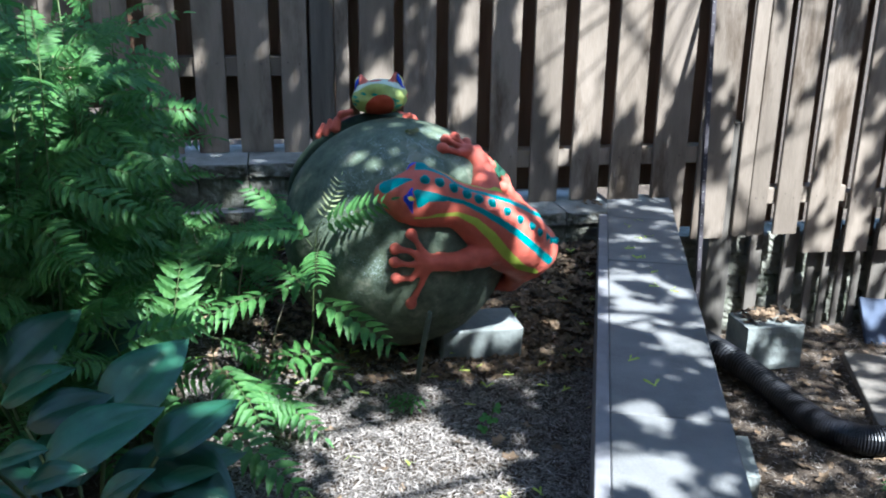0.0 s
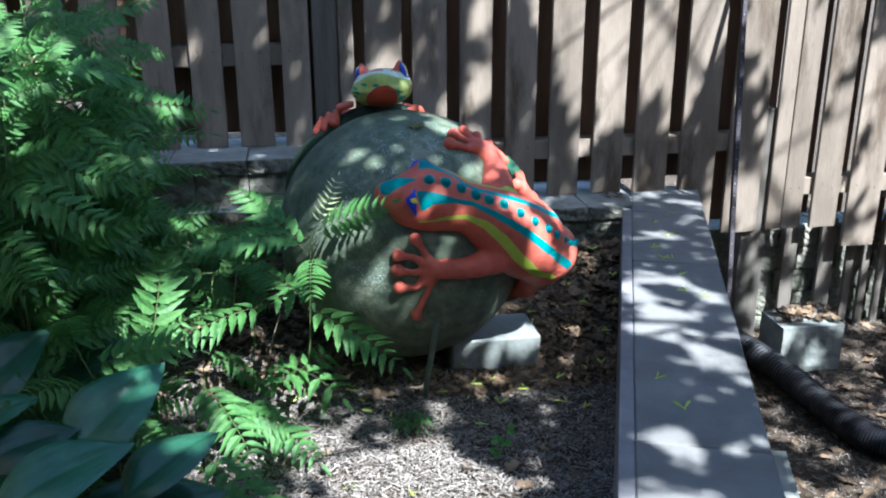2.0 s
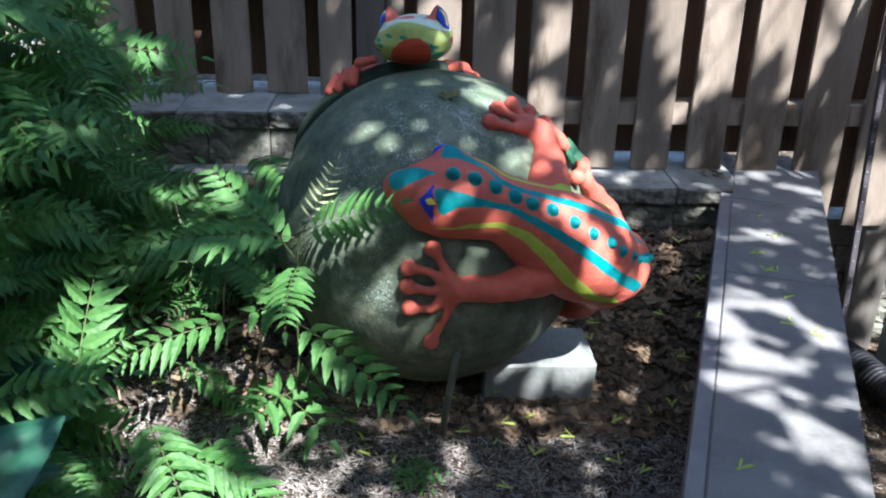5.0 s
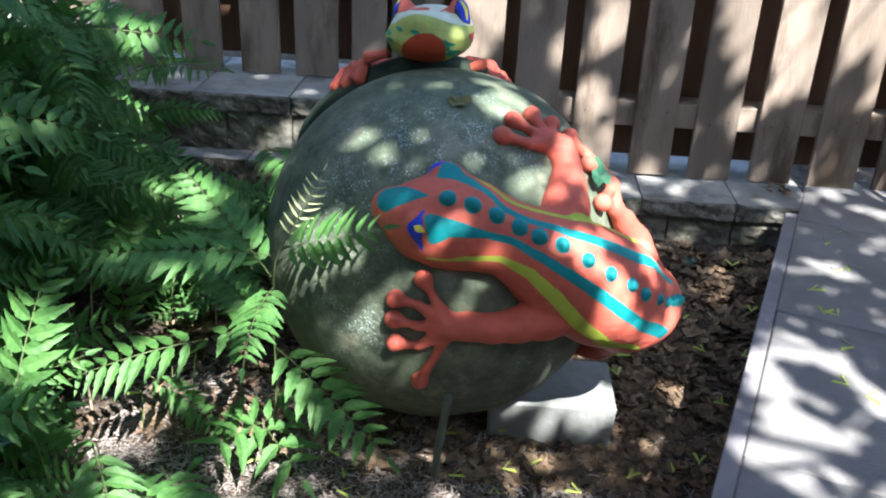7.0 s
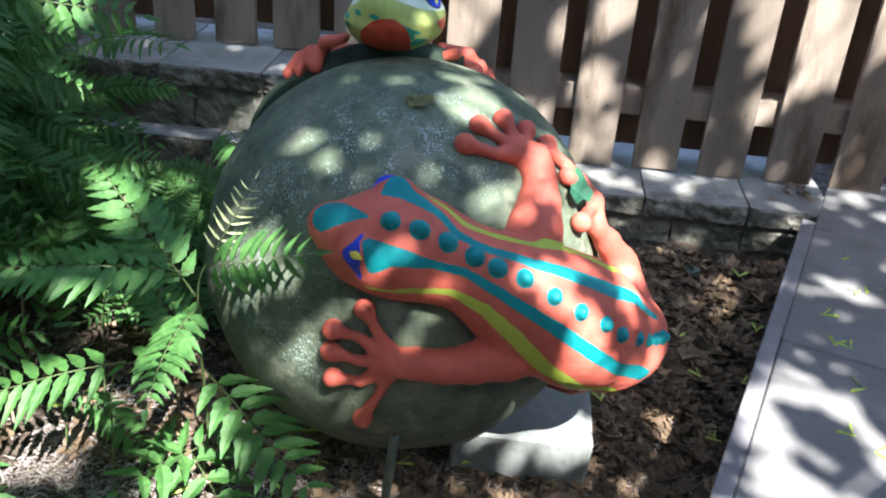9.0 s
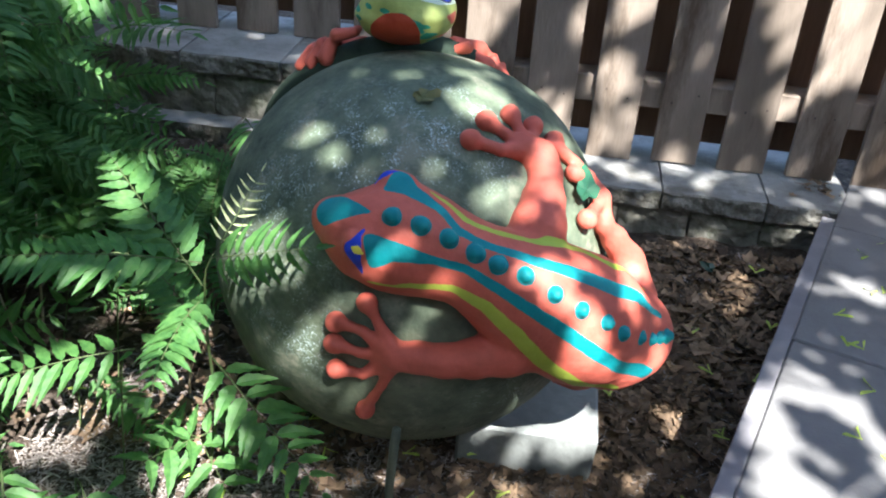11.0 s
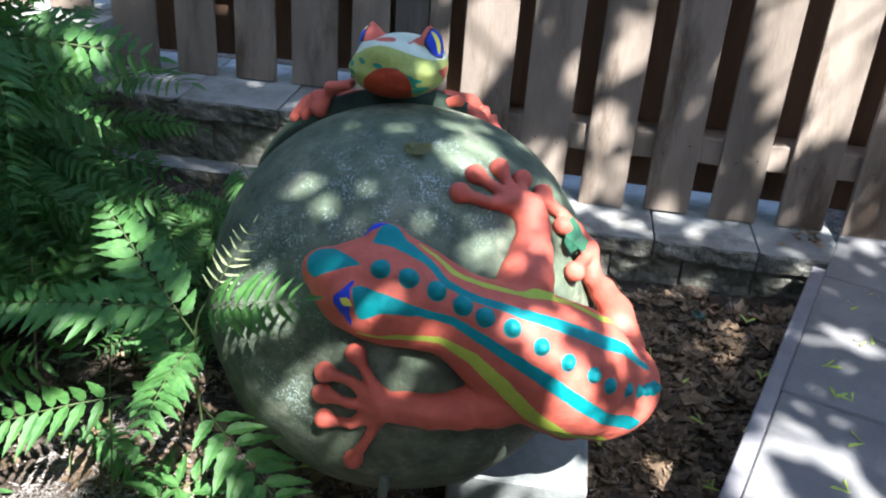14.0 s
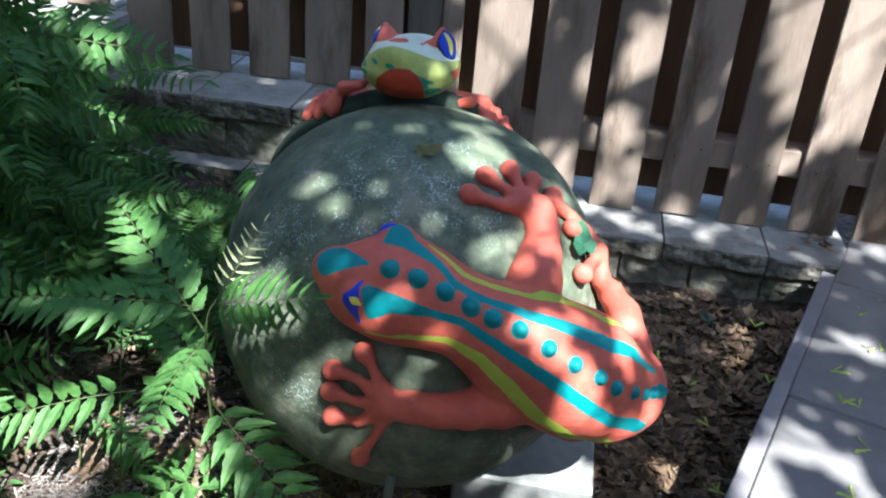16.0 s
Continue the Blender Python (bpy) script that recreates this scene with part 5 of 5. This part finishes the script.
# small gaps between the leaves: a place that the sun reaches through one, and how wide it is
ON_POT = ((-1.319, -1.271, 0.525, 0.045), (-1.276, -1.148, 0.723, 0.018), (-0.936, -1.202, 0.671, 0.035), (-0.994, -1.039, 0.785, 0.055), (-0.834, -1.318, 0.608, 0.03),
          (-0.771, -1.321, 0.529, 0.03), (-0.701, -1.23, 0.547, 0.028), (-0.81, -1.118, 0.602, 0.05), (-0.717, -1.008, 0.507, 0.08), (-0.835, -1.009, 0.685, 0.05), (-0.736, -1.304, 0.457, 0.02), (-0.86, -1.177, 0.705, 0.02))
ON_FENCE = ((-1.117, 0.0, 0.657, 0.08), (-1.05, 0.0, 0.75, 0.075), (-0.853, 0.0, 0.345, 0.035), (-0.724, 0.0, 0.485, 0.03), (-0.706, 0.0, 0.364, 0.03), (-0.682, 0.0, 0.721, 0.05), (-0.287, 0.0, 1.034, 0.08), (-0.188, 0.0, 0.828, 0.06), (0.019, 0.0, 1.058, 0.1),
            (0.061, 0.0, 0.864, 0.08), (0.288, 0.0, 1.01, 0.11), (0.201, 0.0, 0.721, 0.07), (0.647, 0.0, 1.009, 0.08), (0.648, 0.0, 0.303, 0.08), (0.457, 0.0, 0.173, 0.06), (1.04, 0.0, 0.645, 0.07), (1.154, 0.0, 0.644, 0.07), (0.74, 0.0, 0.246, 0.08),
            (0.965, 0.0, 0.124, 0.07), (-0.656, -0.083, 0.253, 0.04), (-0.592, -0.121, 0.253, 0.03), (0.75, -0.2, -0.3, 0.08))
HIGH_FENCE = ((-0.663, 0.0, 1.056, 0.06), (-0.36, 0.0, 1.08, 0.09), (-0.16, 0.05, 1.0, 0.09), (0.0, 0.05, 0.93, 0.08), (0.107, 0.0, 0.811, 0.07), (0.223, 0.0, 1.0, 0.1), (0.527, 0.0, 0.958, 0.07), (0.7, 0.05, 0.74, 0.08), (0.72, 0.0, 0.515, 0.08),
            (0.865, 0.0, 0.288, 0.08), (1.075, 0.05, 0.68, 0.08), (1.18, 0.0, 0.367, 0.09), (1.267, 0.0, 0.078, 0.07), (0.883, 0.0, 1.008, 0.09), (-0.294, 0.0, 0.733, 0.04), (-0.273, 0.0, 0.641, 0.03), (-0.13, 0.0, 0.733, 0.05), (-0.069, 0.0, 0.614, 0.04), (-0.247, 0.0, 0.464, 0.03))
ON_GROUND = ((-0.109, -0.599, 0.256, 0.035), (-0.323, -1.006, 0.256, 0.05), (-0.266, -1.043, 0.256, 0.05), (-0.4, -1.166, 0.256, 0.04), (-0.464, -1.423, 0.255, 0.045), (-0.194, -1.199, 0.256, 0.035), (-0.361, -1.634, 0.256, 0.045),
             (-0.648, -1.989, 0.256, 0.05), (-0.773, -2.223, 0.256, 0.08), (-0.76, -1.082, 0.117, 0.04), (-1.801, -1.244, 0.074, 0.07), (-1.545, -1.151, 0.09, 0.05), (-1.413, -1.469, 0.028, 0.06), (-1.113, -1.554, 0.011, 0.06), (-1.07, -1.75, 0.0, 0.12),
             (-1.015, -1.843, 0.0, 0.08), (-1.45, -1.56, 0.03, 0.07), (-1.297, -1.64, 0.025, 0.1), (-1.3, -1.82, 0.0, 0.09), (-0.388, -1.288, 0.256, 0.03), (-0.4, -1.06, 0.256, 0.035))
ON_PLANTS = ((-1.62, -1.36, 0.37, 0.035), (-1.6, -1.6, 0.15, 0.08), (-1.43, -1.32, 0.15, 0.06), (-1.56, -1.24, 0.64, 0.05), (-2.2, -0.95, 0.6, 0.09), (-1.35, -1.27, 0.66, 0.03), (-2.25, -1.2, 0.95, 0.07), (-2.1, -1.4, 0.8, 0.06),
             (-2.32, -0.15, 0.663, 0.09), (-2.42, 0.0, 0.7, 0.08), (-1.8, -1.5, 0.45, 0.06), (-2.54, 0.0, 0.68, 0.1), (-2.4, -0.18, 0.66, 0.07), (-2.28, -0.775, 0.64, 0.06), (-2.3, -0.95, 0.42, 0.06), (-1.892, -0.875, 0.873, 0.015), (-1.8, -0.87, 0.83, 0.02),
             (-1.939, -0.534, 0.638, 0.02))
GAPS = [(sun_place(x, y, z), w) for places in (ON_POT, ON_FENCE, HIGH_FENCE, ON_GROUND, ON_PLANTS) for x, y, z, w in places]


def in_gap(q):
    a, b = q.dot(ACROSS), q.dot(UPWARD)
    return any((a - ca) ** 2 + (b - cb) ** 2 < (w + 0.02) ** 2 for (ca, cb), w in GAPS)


def leaf_density(a, b):
    d = 0.95
    for x, y, z, w, k in BROAD:
        ca, cb = sun_place(x, y, z)
        d += k * math.exp(-((a - ca) ** 2 + (b - cb) ** 2) / (2 * w * w))
    close = max(math.exp(-((a - ca) ** 2 + (b - cb) ** 2) / (2 * w * w)) for (ca, cb), w in CLOSE)
    return d + 1.5 * close + 0.3 * noise.noise(Vector((a * 2.2, b * 2.2, 4))) + 0.55 * noise.noise(Vector((a * 6.5, b * 6.5, 9)))


def shade_tree(at, lo, hi, seed, label):
    """A tree: trunk, limbs, twigs, and a crown of many small leaves in uneven clumps with gaps, over the stretch lo to hi across the sun."""
    r = random.Random(seed)
    p = empty("shade_tree", label, "tree", "shade trees")
    base = Vector((*at, ground_z(*at) - 0.1))
    fork = base + Vector((0.1, 0.3, 3.4))
    part("trunk", tube(smooth_path([base, base.lerp(fork, 0.5) + Vector((0.1, 0.05, 0.1)), fork], 6), [0.15 - 0.006 * i for i in range(13)], 10), M_BARK, p, smooth=True)
    verts, faces, limbs = [], [], []
    step = 0.11
    a = lo
    while a < hi:
        b = -1.6
        while b < 2.7:
            qa, qb = a + r.uniform(0, step), b + r.uniform(0, step)
            b += step
            thick = leaf_density(qa, qb)
            if r.random() > thick:
                continue
            q = ACROSS * qa + UPWARD * qb + TO_SUN * r.uniform(3.9, 5.2)
            near = min(limbs, key=lambda c: (c - q).length) if limbs else None
            if near is None or (near - q).length > 1.5:
                limbs.append(q)
                part("limb", tube(smooth_path([fork, fork.lerp(q, 0.55) + Vector((0, 0, 0.25)), q], 5), [0.03 - 0.0026 * i for i in range(11)], 6), M_BARK, p, smooth=True)
            elif r.random() < 0.1:
                part("twig", tube([near, near.lerp(q, 0.6) + Vector((0, 0, 0.05)), q], [0.006, 0.004, 0.002], 5), M_BARK, p, smooth=True)
            for _ in range(int(r.randrange(6, 13) * min(2.8, max(0.8, thick)))):
                c = q + Vector((r.gauss(0, 0.05), r.gauss(0, 0.05), r.gauss(0, 0.05)))
                u = Vector((r.uniform(-1, 1), r.uniform(-1, 1), r.uniform(-0.4, 0.4))).normalized()
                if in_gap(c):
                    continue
                v = u.cross(Vector((r.uniform(-0.5, 0.5), r.uniform(-0.5, 0.5), 1))).normalized()
                s = r.uniform(0.04, 0.065)
                k = len(verts)
                verts += [c - u * s, c - u * s * 0.2 + v * s * 0.6, c + u * s, c - u * s * 0.2 - v * s * 0.6]
                faces += [(k, k + 1, k + 2), (k, k + 2, k + 3)]
        a += step
    me = bpy.data.meshes.new("crown")
    me.from_pydata(verts, [], faces)
    me.materials.append(M_TREE)
    crown = new("crown", me)
    crown.parent = p


MIDDLE = sun_place(-0.9, -0.9, 0.4)[0]
shade_tree((-4.5, -6.0), MIDDLE - 2.6, MIDDLE, 5, "tall leafy tree shading the garden")
shade_tree((6.0, -5.0), MIDDLE, MIDDLE + 2.6, 6, "leafy maple tree shading the pot and the wall")
